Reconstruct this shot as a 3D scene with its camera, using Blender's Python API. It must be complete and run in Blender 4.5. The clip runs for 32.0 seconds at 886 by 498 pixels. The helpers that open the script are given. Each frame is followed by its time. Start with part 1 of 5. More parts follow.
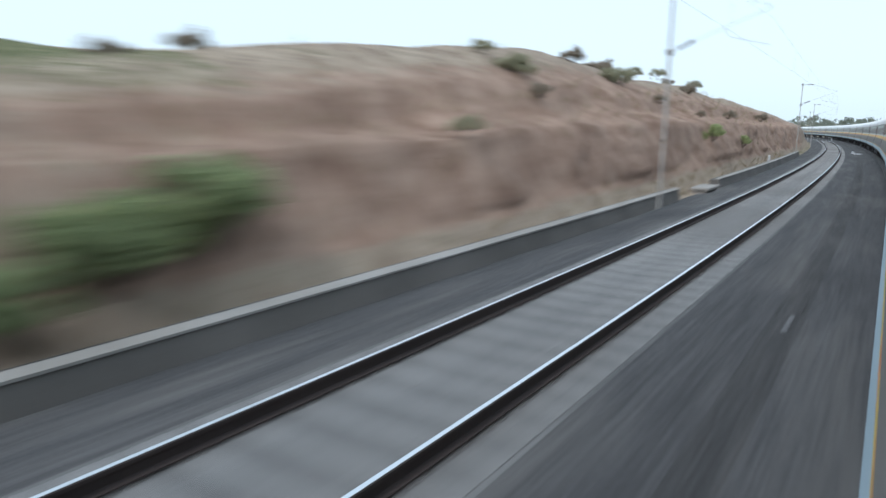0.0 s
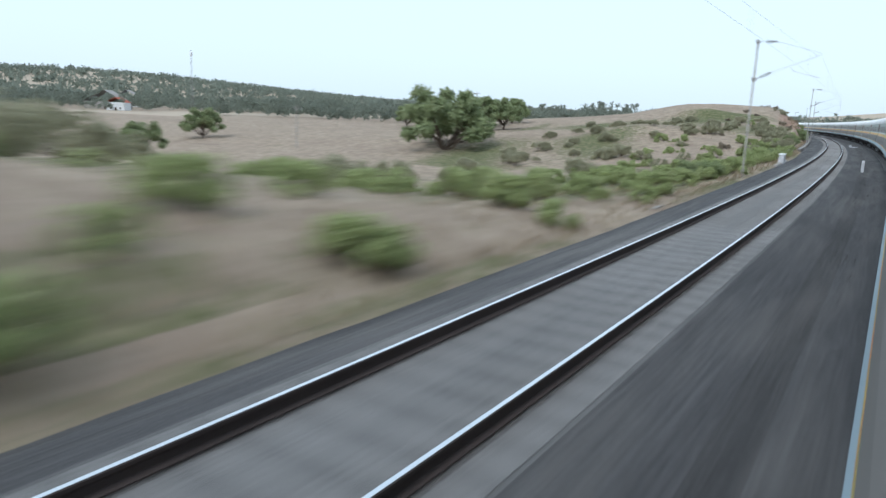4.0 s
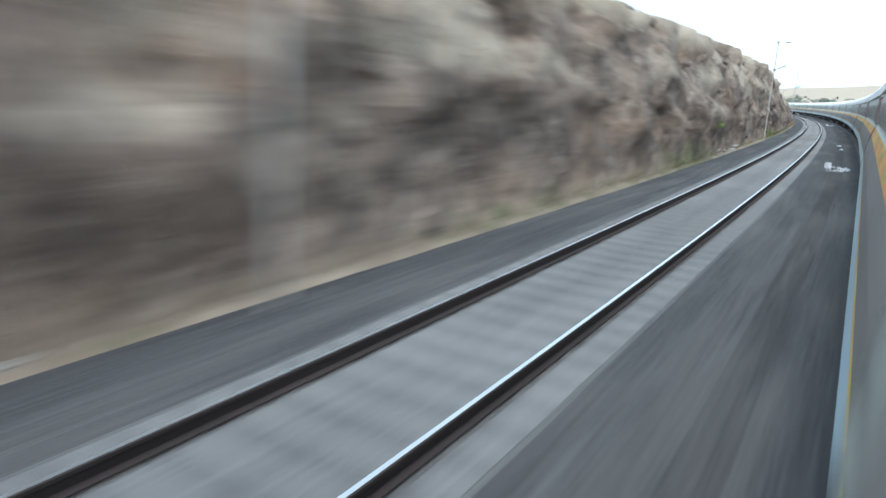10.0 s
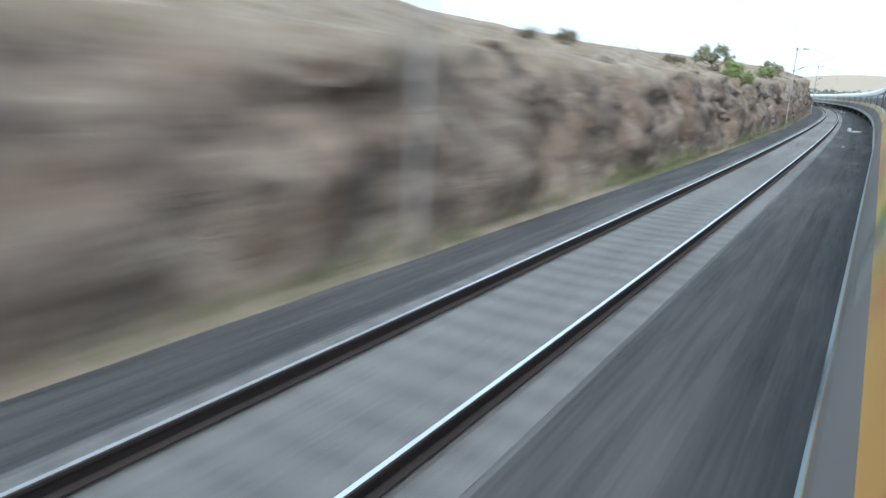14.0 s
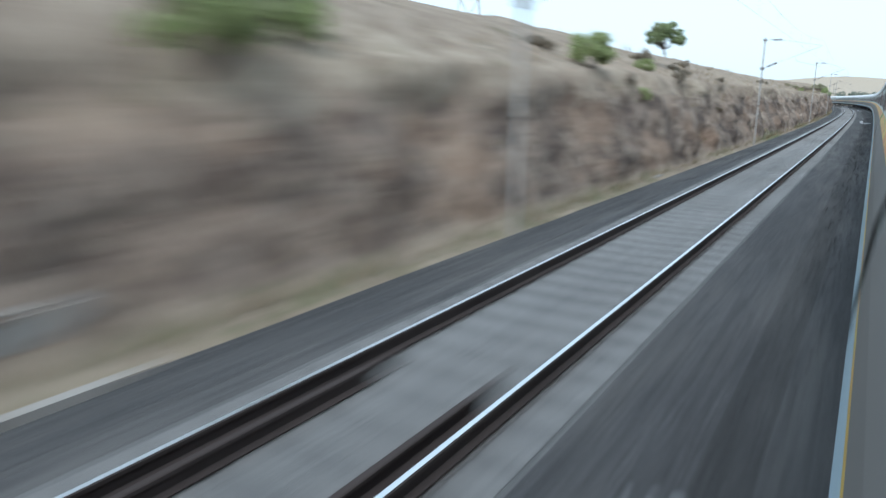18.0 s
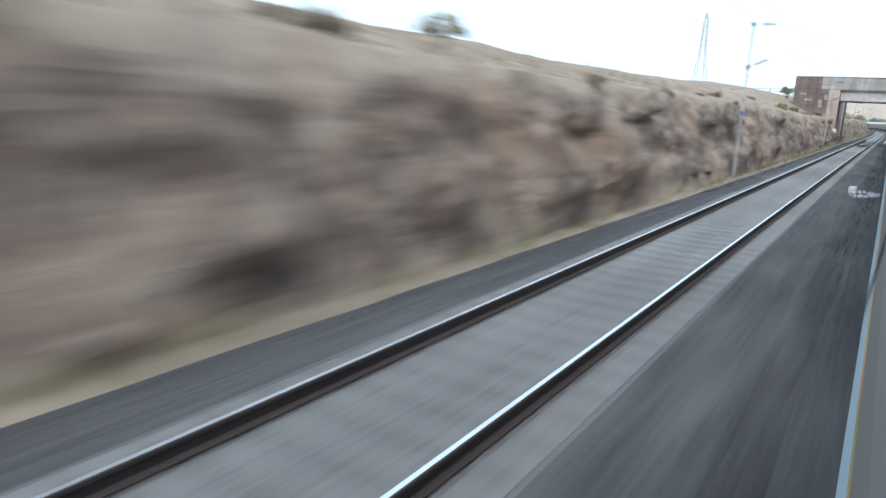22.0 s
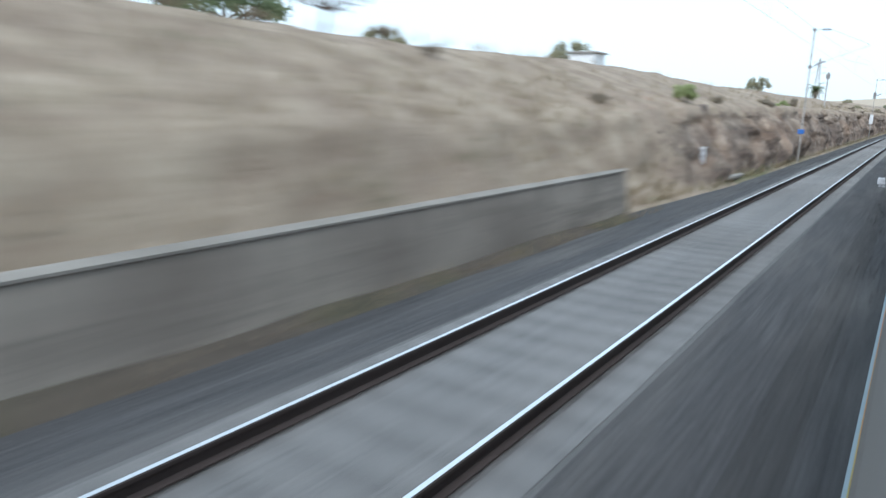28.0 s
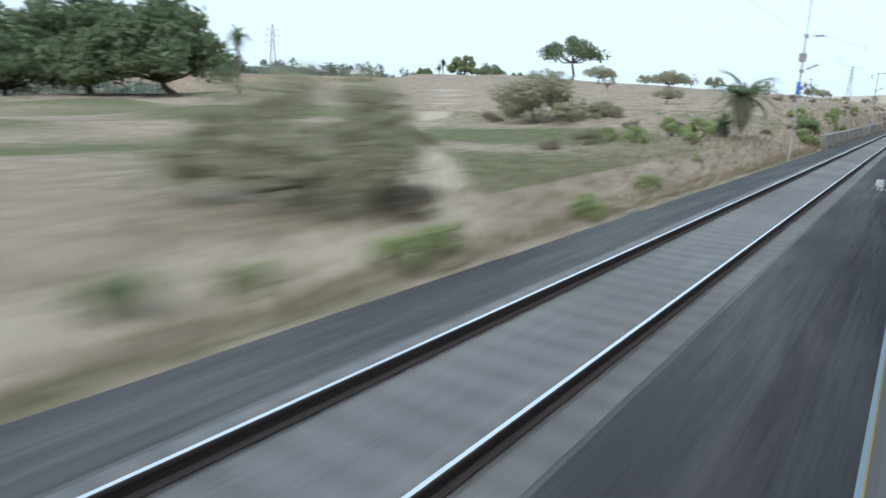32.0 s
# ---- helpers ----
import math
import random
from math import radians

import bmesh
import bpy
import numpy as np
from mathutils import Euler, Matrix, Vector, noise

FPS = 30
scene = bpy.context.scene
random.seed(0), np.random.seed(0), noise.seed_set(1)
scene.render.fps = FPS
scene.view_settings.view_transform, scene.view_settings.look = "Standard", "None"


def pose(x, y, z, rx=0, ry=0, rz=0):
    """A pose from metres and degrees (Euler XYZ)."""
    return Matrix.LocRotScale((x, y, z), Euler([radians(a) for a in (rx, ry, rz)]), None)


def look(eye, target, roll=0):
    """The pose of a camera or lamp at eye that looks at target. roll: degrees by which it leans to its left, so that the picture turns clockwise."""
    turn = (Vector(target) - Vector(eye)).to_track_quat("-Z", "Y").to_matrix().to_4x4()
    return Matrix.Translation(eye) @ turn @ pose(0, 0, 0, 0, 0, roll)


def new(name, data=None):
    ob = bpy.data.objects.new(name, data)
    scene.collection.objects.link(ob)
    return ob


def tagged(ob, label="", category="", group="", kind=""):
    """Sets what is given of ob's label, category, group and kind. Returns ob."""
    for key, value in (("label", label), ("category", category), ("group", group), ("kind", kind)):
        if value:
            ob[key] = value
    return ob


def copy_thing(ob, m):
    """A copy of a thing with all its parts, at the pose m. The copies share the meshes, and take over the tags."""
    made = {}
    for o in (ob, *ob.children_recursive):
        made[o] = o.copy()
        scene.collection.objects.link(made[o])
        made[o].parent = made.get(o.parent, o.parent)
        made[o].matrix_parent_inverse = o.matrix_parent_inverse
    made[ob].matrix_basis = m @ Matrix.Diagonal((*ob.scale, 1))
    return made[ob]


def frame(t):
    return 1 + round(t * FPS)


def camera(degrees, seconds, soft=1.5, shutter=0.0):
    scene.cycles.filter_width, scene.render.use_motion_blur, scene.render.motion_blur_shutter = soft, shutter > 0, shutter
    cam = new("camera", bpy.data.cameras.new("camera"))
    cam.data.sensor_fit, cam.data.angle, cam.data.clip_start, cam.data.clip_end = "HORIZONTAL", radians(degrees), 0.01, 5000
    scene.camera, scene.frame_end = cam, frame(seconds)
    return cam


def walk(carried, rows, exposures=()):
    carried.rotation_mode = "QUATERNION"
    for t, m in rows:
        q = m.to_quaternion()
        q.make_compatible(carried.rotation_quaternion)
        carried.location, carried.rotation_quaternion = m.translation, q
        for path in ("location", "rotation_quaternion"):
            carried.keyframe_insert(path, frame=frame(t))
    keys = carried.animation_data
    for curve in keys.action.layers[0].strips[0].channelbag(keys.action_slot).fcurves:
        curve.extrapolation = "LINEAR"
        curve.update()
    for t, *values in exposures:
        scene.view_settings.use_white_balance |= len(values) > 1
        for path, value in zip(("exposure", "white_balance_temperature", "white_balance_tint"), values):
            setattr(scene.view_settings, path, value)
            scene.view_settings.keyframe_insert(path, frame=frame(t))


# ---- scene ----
cam = camera(64.8, 32.0, soft=1.5, shutter=0.95)
# t, place, then yaw, pitch and roll in degrees
ROWS = (
    (0.0, -46.751, 1083.387, 2.556, 48.30, -10.14, 0.92),
    (0.5, -42.305, 1067.048, 2.549, 47.74, -10.53, 1.02),
    (1.0, -38.042, 1050.660, 2.542, 47.17, -10.92, 1.13),
    (1.5, -34.003, 1034.216, 2.517, 46.55, -10.41, 1.16),
    (2.0, -30.152, 1017.725, 2.493, 45.93, -9.89, 1.18),
    (2.5, -26.508, 1001.189, 2.529, 45.09, -10.44, 1.72),
    (3.0, -23.052, 984.613, 2.565, 44.24, -10.98, 2.26),
    (3.5, -19.784, 967.999, 2.607, 43.64, -11.28, 2.34),
    (4.0, -16.716, 951.347, 2.620, 42.97, -11.13, 2.28),
    (4.5, -13.839, 934.662, 2.633, 42.31, -10.98, 2.21),
    (5.0, -11.154, 917.946, 2.647, 41.64, -10.82, 2.15),
    (5.5, -8.661, 901.201, 2.660, 40.98, -10.67, 2.08),
    (6.0, -6.385, 884.425, 2.764, 40.42, -11.40, 2.28),
    (6.5, -4.246, 867.634, 2.757, 39.41, -11.83, 2.18),
    (7.0, -2.292, 850.820, 2.750, 38.42, -12.27, 2.08),
    (7.5, -0.492, 833.990, 2.730, 37.92, -12.28, 2.46),
    (8.0, 1.130, 817.141, 2.709, 37.42, -12.29, 2.84),
    (8.5, 2.594, 800.279, 2.691, 36.21, -12.41, 2.80),
    (9.0, 3.884, 783.402, 2.672, 35.01, -12.53, 2.76),
    (9.5, 5.037, 766.517, 2.671, 34.34, -12.72, 2.79),
    (10.0, 6.030, 749.622, 2.671, 33.70, -12.90, 2.82),
    (10.5, 6.850, 732.719, 2.658, 33.16, -13.10, 2.90),
    (11.0, 7.529, 715.813, 2.645, 32.64, -13.30, 2.98),
    (11.5, 8.095, 698.902, 2.636, 32.41, -13.67, 3.05),
    (12.0, 8.541, 681.988, 2.628, 32.20, -14.04, 3.12),
    (12.5, 8.797, 665.073, 2.629, 31.74, -14.02, 3.12),
    (13.0, 8.953, 648.158, 2.630, 31.31, -14.00, 3.11),
    (13.5, 8.999, 631.245, 2.657, 31.08, -13.80, 2.88),
    (14.0, 8.965, 614.334, 2.685, 30.89, -13.59, 2.65),
    (14.5, 8.864, 597.423, 2.645, 30.78, -12.97, 1.80),
    (15.0, 8.699, 580.516, 2.606, 30.70, -12.35, 0.95),
    (15.5, 8.552, 563.608, 2.579, 30.66, -12.21, 0.68),
    (16.0, 8.343, 546.705, 2.585, 30.53, -12.23, 0.69),
    (16.5, 8.099, 529.802, 2.592, 30.43, -12.24, 0.70),
    (17.0, 7.831, 512.900, 2.598, 30.36, -12.26, 0.71),
    (17.5, 7.545, 496.001, 2.605, 30.30, -12.28, 0.72),
    (18.0, 7.189, 479.102, 2.603, 30.14, -12.59, 0.88),
    (18.5, 6.924, 462.203, 2.591, 30.07, -12.52, 1.10),
    (19.0, 6.655, 445.305, 2.579, 30.01, -12.45, 1.32),
    (19.5, 6.324, 428.408, 2.557, 30.69, -12.23, 1.35),
    (20.0, 5.998, 411.512, 2.535, 31.38, -12.02, 1.37),
    (20.5, 5.704, 394.616, 2.553, 31.26, -11.93, 1.75),
    (21.0, 5.421, 377.721, 2.571, 31.14, -11.85, 2.13),
    (21.5, 5.097, 360.826, 2.576, 31.07, -11.84, 2.55),
    (22.0, 4.787, 343.931, 2.580, 31.00, -11.83, 2.97),
    (22.5, 4.560, 327.034, 2.573, 31.32, -11.48, 2.66),
    (23.0, 4.348, 310.137, 2.565, 31.65, -11.14, 2.35),
    (23.5, 4.144, 293.242, 2.545, 31.92, -11.16, 2.18),
    (24.0, 3.956, 276.345, 2.526, 32.20, -11.18, 2.00),
    (24.5, 3.742, 259.448, 2.487, 31.92, -11.02, 2.07),
    (25.0, 3.544, 242.552, 2.449, 31.65, -10.86, 2.14),
    (25.5, 3.413, 225.655, 2.528, 31.87, -11.09, 2.22),
    (26.0, 3.274, 208.758, 2.555, 32.09, -11.23, 2.19),
    (26.5, 3.149, 191.861, 2.582, 32.30, -11.37, 2.16),
    (27.0, 3.039, 174.962, 2.608, 32.52, -11.51, 2.13),
    (27.5, 2.943, 158.065, 2.635, 32.73, -11.65, 2.10),
    (28.0, 2.897, 141.168, 2.665, 33.40, -11.68, 1.77),
    (28.5, 2.835, 124.269, 2.669, 33.47, -11.80, 1.64),
    (29.0, 2.784, 107.370, 2.672, 33.55, -11.91, 1.50),
    (29.5, 2.718, 90.473, 2.683, 33.47, -11.85, 1.80),
    (30.0, 2.662, 73.574, 2.694, 33.39, -11.78, 2.10),
    (30.5, 2.633, 56.676, 2.682, 33.45, -12.05, 1.95),
    (31.0, 2.612, 39.777, 2.669, 33.51, -12.32, 1.81),
    (31.5, 2.616, 22.878, 2.727, 33.65, -12.37, 2.08),
    (32.0, 2.629, 5.980, 2.784, 33.78, -12.42, 2.36),
)


def aimed(x, y, z, yaw, pitch, roll):
    a, b = radians(yaw), radians(pitch)
    way = Vector((-math.sin(a) * math.cos(b), math.cos(a) * math.cos(b), math.sin(b)))
    return look((x, y, z), Vector((x, y, z)) + way, roll)


walk(cam, [(r[0], aimed(*r[1:])) for r in ROWS], exposures=[(t, e, k, g) for t, e, k, g in ((0, 0.1, 5700, 8), (3.5, 0.05, 5700, 8), (6, 0.06, 5600, 9), (7, 0.26, 5600, 7), (8, 0.58, 5560, 5), (9, 0.66, 5560, 5), (12, 0.58, 5560, 5), (15, 0.45, 5560, 5), (17.4, 0.35, 5500, 5), (18, 0.28, 5500, 5), (18.6, 0.55, 5600, 7), (19.2, 0.7, 5650, 8), (20, 0.58, 5650, 8), (22, 0.5, 5620, 8), (24, 0.5, 5600, 7), (25.2, 0.42, 5560, 6), (28, 0.38, 5600, 7), (30, 0.3, 5620, 7), (32, 0.15, 5620, 7))])

# ---- world and sun: a pale, hazy overcast ----
SUN_ELEV, SUN_TURN = radians(44), radians(169)
world = bpy.data.worlds.new("overcast")
scene.world = world
world.use_nodes = True
wn = world.node_tree
wn.nodes.clear()
sky = wn.nodes.new("ShaderNodeTexSky")
sky.sky_type, sky.sun_disc = "NISHITA", False
sky.sun_elevation, sky.sun_rotation = SUN_ELEV, SUN_TURN
sky.air_density, sky.dust_density, sky.ozone_density = 1.0, 4.0, 1.0
cloud = wn.nodes.new("ShaderNodeMix")
cloud.data_type = "RGBA"
cloud.inputs[0].default_value = 0.72
cloud.inputs[7].default_value = (8.6, 9.6, 9.9, 1)
wbg = wn.nodes.new("ShaderNodeBackground")
wbg.inputs[1].default_value = 0.125
wout = wn.nodes.new("ShaderNodeOutputWorld")
wn.links.new(sky.outputs[0], cloud.inputs[6])
wn.links.new(cloud.outputs[2], wbg.inputs[0])
wn.links.new(wbg.outputs[0], wout.inputs[0])
sun = new("sun", bpy.data.lights.new("sun", "SUN"))
sun.data.energy, sun.data.angle, sun.data.color = 1.5, radians(12), (1.0, 0.95, 0.87)
sun.matrix_world = Matrix.Rotation(math.pi - SUN_TURN, 4, "Z") @ Matrix.Rotation(math.pi / 2 - SUN_ELEV, 4, "X")

# ---- materials ----


class Nodes:
    """A small writer of node materials."""

    def __init__(self, name, rough=0.8, metal=0.0, spec=0.4):
        self.mat = bpy.data.materials.new(name)
        self.mat.use_nodes = True
        self.t = self.mat.node_tree
        self.b = self.t.nodes["Principled BSDF"]
        self.b.inputs["Roughness"].default_value = rough
        self.b.inputs["Metallic"].default_value = metal
        self.b.inputs["Specular IOR Level"].default_value = spec
        self.geo = self.t.nodes.new("ShaderNodeNewGeometry")

    def put(self, socket, value):
        if isinstance(value, bpy.types.NodeSocket):
            self.t.links.new(value, socket)
        elif isinstance(value, (tuple, list)) and len(value) == 3 and socket.type == "RGBA":
            socket.default_value = (*value, 1)
        else:
            socket.default_value = value

    def place(self, scale=(1, 1, 1), local=False):
        m = self.t.nodes.new("ShaderNodeMapping")
        m.inputs["Scale"].default_value = scale
        src = self.t.nodes.new("ShaderNodeTexCoord").outputs["Object"] if local else self.geo.outputs["Position"]
        self.t.links.new(src, m.inputs[0])
        return m.outputs[0]

    def noise(self, scale, detail=4.0, rough=0.6, where=None):
        n = self.t.nodes.new("ShaderNodeTexNoise")
        n.inputs["Scale"].default_value, n.inputs["Detail"].default_value, n.inputs["Roughness"].default_value = scale, detail, rough
        self.put(n.inputs["Vector"], where or self.geo.outputs["Position"])
        return n.outputs[0]

    def cells(self, scale, where=None, colour=False):
        n = self.t.nodes.new("ShaderNodeTexVoronoi")
        n.inputs["Scale"].default_value = scale
        self.put(n.inputs["Vector"], where or self.geo.outputs["Position"])
        return n.outputs[1 if colour else 0]

    def ramp(self, fac, lo, hi, a=0.0, b=1.0):
        n = self.t.nodes.new("ShaderNodeMapRange")
        for i, v in enumerate((fac, lo, hi, a, b)):
            self.put(n.inputs[i], v)
        return n.outputs[0]

    def mix(self, fac, a, b, kind="MIX"):
        n = self.t.nodes.new("ShaderNodeMix")
        n.data_type, n.blend_type = "RGBA", kind
        self.put(n.inputs[0], fac), self.put(n.inputs[6], a), self.put(n.inputs[7], b)
        return n.outputs[2]

    def maths(self, op, a, b=0.0):
        n = self.t.nodes.new("ShaderNodeMath")
        n.operation = op
        self.put(n.inputs[0], a), self.put(n.inputs[1], b)
        return n.outputs[0]

    def attribute(self, name):
        n = self.t.nodes.new("ShaderNodeAttribute")
        n.attribute_name = name
        return n

    def random(self, island=False):
        if island:
            return self.geo.outputs["Random Per Island"]
        return self.t.nodes.new("ShaderNodeObjectInfo").outputs["Random"]

    def bump(self, height, strength=0.5, distance=0.02):
        n = self.t.nodes.new("ShaderNodeBump")
        n.inputs["Strength"].default_value, n.inputs["Distance"].default_value = strength, distance
        self.put(n.inputs["Height"], height)
        self.put(self.b.inputs["Normal"], n.outputs[0])
        return self

    def colour(self, value):
        self.put(self.b.inputs["Base Color"], value)
        return self


def plain(name, colour, rough=0.7, metal=0.0, vary=0.25, scale=3.0, bump=0.2):
    """Paint, metal or concrete with stains at two scales."""
    n = Nodes(name, rough, metal)
    big, fine = n.noise(scale), n.noise(scale * 14, 5)
    dark = tuple(c * (1 - vary) for c in colour)
    light = tuple(min(1, c * (1 + vary * 0.6)) for c in colour)
    c = n.mix(n.ramp(big, 0.35, 0.65), dark, light)
    n.colour(n.mix(n.ramp(fine, 0.4, 0.75, 0, 0.45), c, tuple(x * 0.6 for x in colour)))
    n.put(n.b.inputs["Roughness"], n.ramp(fine, 0.3, 0.7, max(0.05, rough - 0.12), min(1, rough + 0.12)))
    return n.bump(fine, bump, 0.004).mat


def ballast_paint(name, dark, light, dusty):
    n = Nodes(name, 0.9)
    stone = n.cells(17, colour=True)
    grey = n.mix(n.ramp(stone, 0.0, 1.0), dark, light)
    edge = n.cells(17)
    # gaps are darkened, so the shade between stones sits in the colour
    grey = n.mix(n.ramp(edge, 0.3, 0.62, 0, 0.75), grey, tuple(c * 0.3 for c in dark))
    def along(scale):
        m = n.t.nodes.new("ShaderNodeMapping")
        m.inputs["Scale"].default_value = scale
        n.t.links.new(n.attribute("line").outputs["Vector"], m.inputs[0])
        return m.outputs[0]
    streak = n.noise(0.9, 4, 0.65, along((0.22, 1.0, 1.0)))
    grey = n.mix(n.ramp(streak, 0.46, 0.68, 0, 0.7), grey, dusty)
    fine = n.noise(5.0, 4, 0.7, along((0.05, 1.0, 1.0)))
    grey = n.mix(n.ramp(fine, 0.5, 0.7, 0, 0.5), grey, tuple(c * 0.45 for c in dark))
    grey = n.mix(n.ramp(fine, 0.3, 0.42, 0.35, 0), grey, light)
    patch = n.noise(0.35, 4, 0.6, along((0.45, 1.0, 1.0)))
    grey = n.mix(n.ramp(patch, 0.52, 0.68, 0, 0.6), grey, tuple(c * 0.6 for c in dark))
    n.colour(grey)
    return n.bump(n.maths("SUBTRACT", 1.0, edge), 0.9, 0.03).mat


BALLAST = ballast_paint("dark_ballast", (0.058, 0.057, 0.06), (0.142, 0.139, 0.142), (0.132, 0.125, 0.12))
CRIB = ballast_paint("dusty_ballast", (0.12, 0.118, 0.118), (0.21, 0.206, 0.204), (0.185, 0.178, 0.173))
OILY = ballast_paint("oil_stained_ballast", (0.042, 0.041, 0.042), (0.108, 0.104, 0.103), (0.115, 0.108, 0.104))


def sleeper_paint():
    n = Nodes("sleeper_concrete", 0.85)
    c = n.mix(n.random(), (0.235, 0.232, 0.23), (0.3, 0.296, 0.292))
    c = n.mix(n.ramp(n.noise(5), 0.45, 0.7, 0, 0.6), c, (0.15, 0.148, 0.15))
    c = n.mix(n.ramp(n.noise(0.11, 3), 0.42, 0.6, 0, 0.75), c, (0.185, 0.177, 0.17))
    n.colour(n.mix(n.ramp(n.noise(60, 4), 0.5, 0.8, 0, 0.5), c, (0.1, 0.095, 0.09)))
    return n.bump(n.noise(70), 0.3, 0.005).mat


SLEEPER = sleeper_paint()
RAIL_HEAD = plain("polished_rail_head", (0.8, 0.83, 0.86), 0.36, 1.0, 0.1, 2.0, 0.03)
RUST = plain("rusty_rail_side", (0.046, 0.034, 0.031), 0.9, 0.0, 0.3, 1.5)
RED_RAIL = plain("red_oxide_paint", (0.17, 0.03, 0.028), 0.7)
STEEL = plain("weathered_steel", (0.3, 0.29, 0.28), 0.65, 0.4, 0.3, 1.2)
MAST_GREY = plain("galvanised_mast", (0.4, 0.38, 0.36), 0.7, 0.0, 0.25, 1.0)
INSULATOR = plain("brown_porcelain", (0.12, 0.1, 0.1), 0.25, 0, 0.1)
WIRE = plain("dull_copper_wire", (0.3, 0.29, 0.28), 0.6, 0.3)
WHITE = plain("white_paint", (0.72, 0.73, 0.74), 0.7, 0, 0.15, 2.5)
BLUE = plain("blue_enamel", (0.05, 0.16, 0.5), 0.4, 0, 0.15)
BLACK = plain("black_paint", (0.02, 0.02, 0.02), 0.6)
YELLOW = plain("yellow_paint", (0.6, 0.42, 0.05), 0.6)
ORANGE = plain("orange_paint", (0.5, 0.2, 0.12), 0.7)


def concrete_paint(name, base, stain, wet):
    n = Nodes(name, 0.9)
    c = n.mix(n.ramp(n.noise(0.45, 6, 0.65), 0.4, 0.6), base, stain)
    band = n.noise(0.9, 5, 0.7, n.place((0.22, 0.22, 2.4)))
    c = n.mix(n.ramp(band, 0.52, 0.68, 0, 0.65), c, tuple(0.5 * (x + y) for x, y in zip(stain, wet)))
    run = n.noise(1.1, 5, 0.7, n.place((1.6, 1.6, 0.22)))
    c = n.mix(n.ramp(run, 0.5, 0.72, 0, 0.75), c, wet)
    n.colour(n.mix(n.ramp(n.noise(26, 5), 0.5, 0.8, 0, 0.5), c, tuple(x * 0.55 for x in wet)))
    return n.bump(n.noise(30, 6), 0.5, 0.012).mat


CONCRETE = concrete_paint("old_concrete", (0.36, 0.335, 0.31), (0.27, 0.25, 0.23), (0.13, 0.112, 0.1))
WALL_GREY = concrete_paint("grey_retaining_wall", (0.3, 0.265, 0.228), (0.18, 0.155, 0.132), (0.085, 0.072, 0.06))
DARK_WALL = concrete_paint("dark_low_wall", (0.15, 0.138, 0.128), (0.108, 0.1, 0.092), (0.065, 0.06, 0.055))
PALE = concrete_paint("pale_coping", (0.36, 0.34, 0.32), (0.28, 0.262, 0.24), (0.2, 0.185, 0.17))
DARK_CONCRETE = concrete_paint("dark_concrete", (0.12, 0.11, 0.105), (0.08, 0.074, 0.07), (0.045, 0.042, 0.04))
BROWN_WALL = concrete_paint("brown_stained_concrete", (0.44, 0.365, 0.315), (0.34, 0.27, 0.225), (0.2, 0.15, 0.122))
WING = concrete_paint("dirty_wing_wall", (0.27, 0.22, 0.19), (0.2, 0.16, 0.14), (0.11, 0.085, 0.075))
LIMEWASH = concrete_paint("limewashed_wall", (0.66, 0.66, 0.67), (0.5, 0.49, 0.49), (0.33, 0.3, 0.29))
GIRDER = concrete_paint("pale_girder_paint", (0.5, 0.47, 0.46), (0.4, 0.36, 0.35), (0.22, 0.17, 0.15))


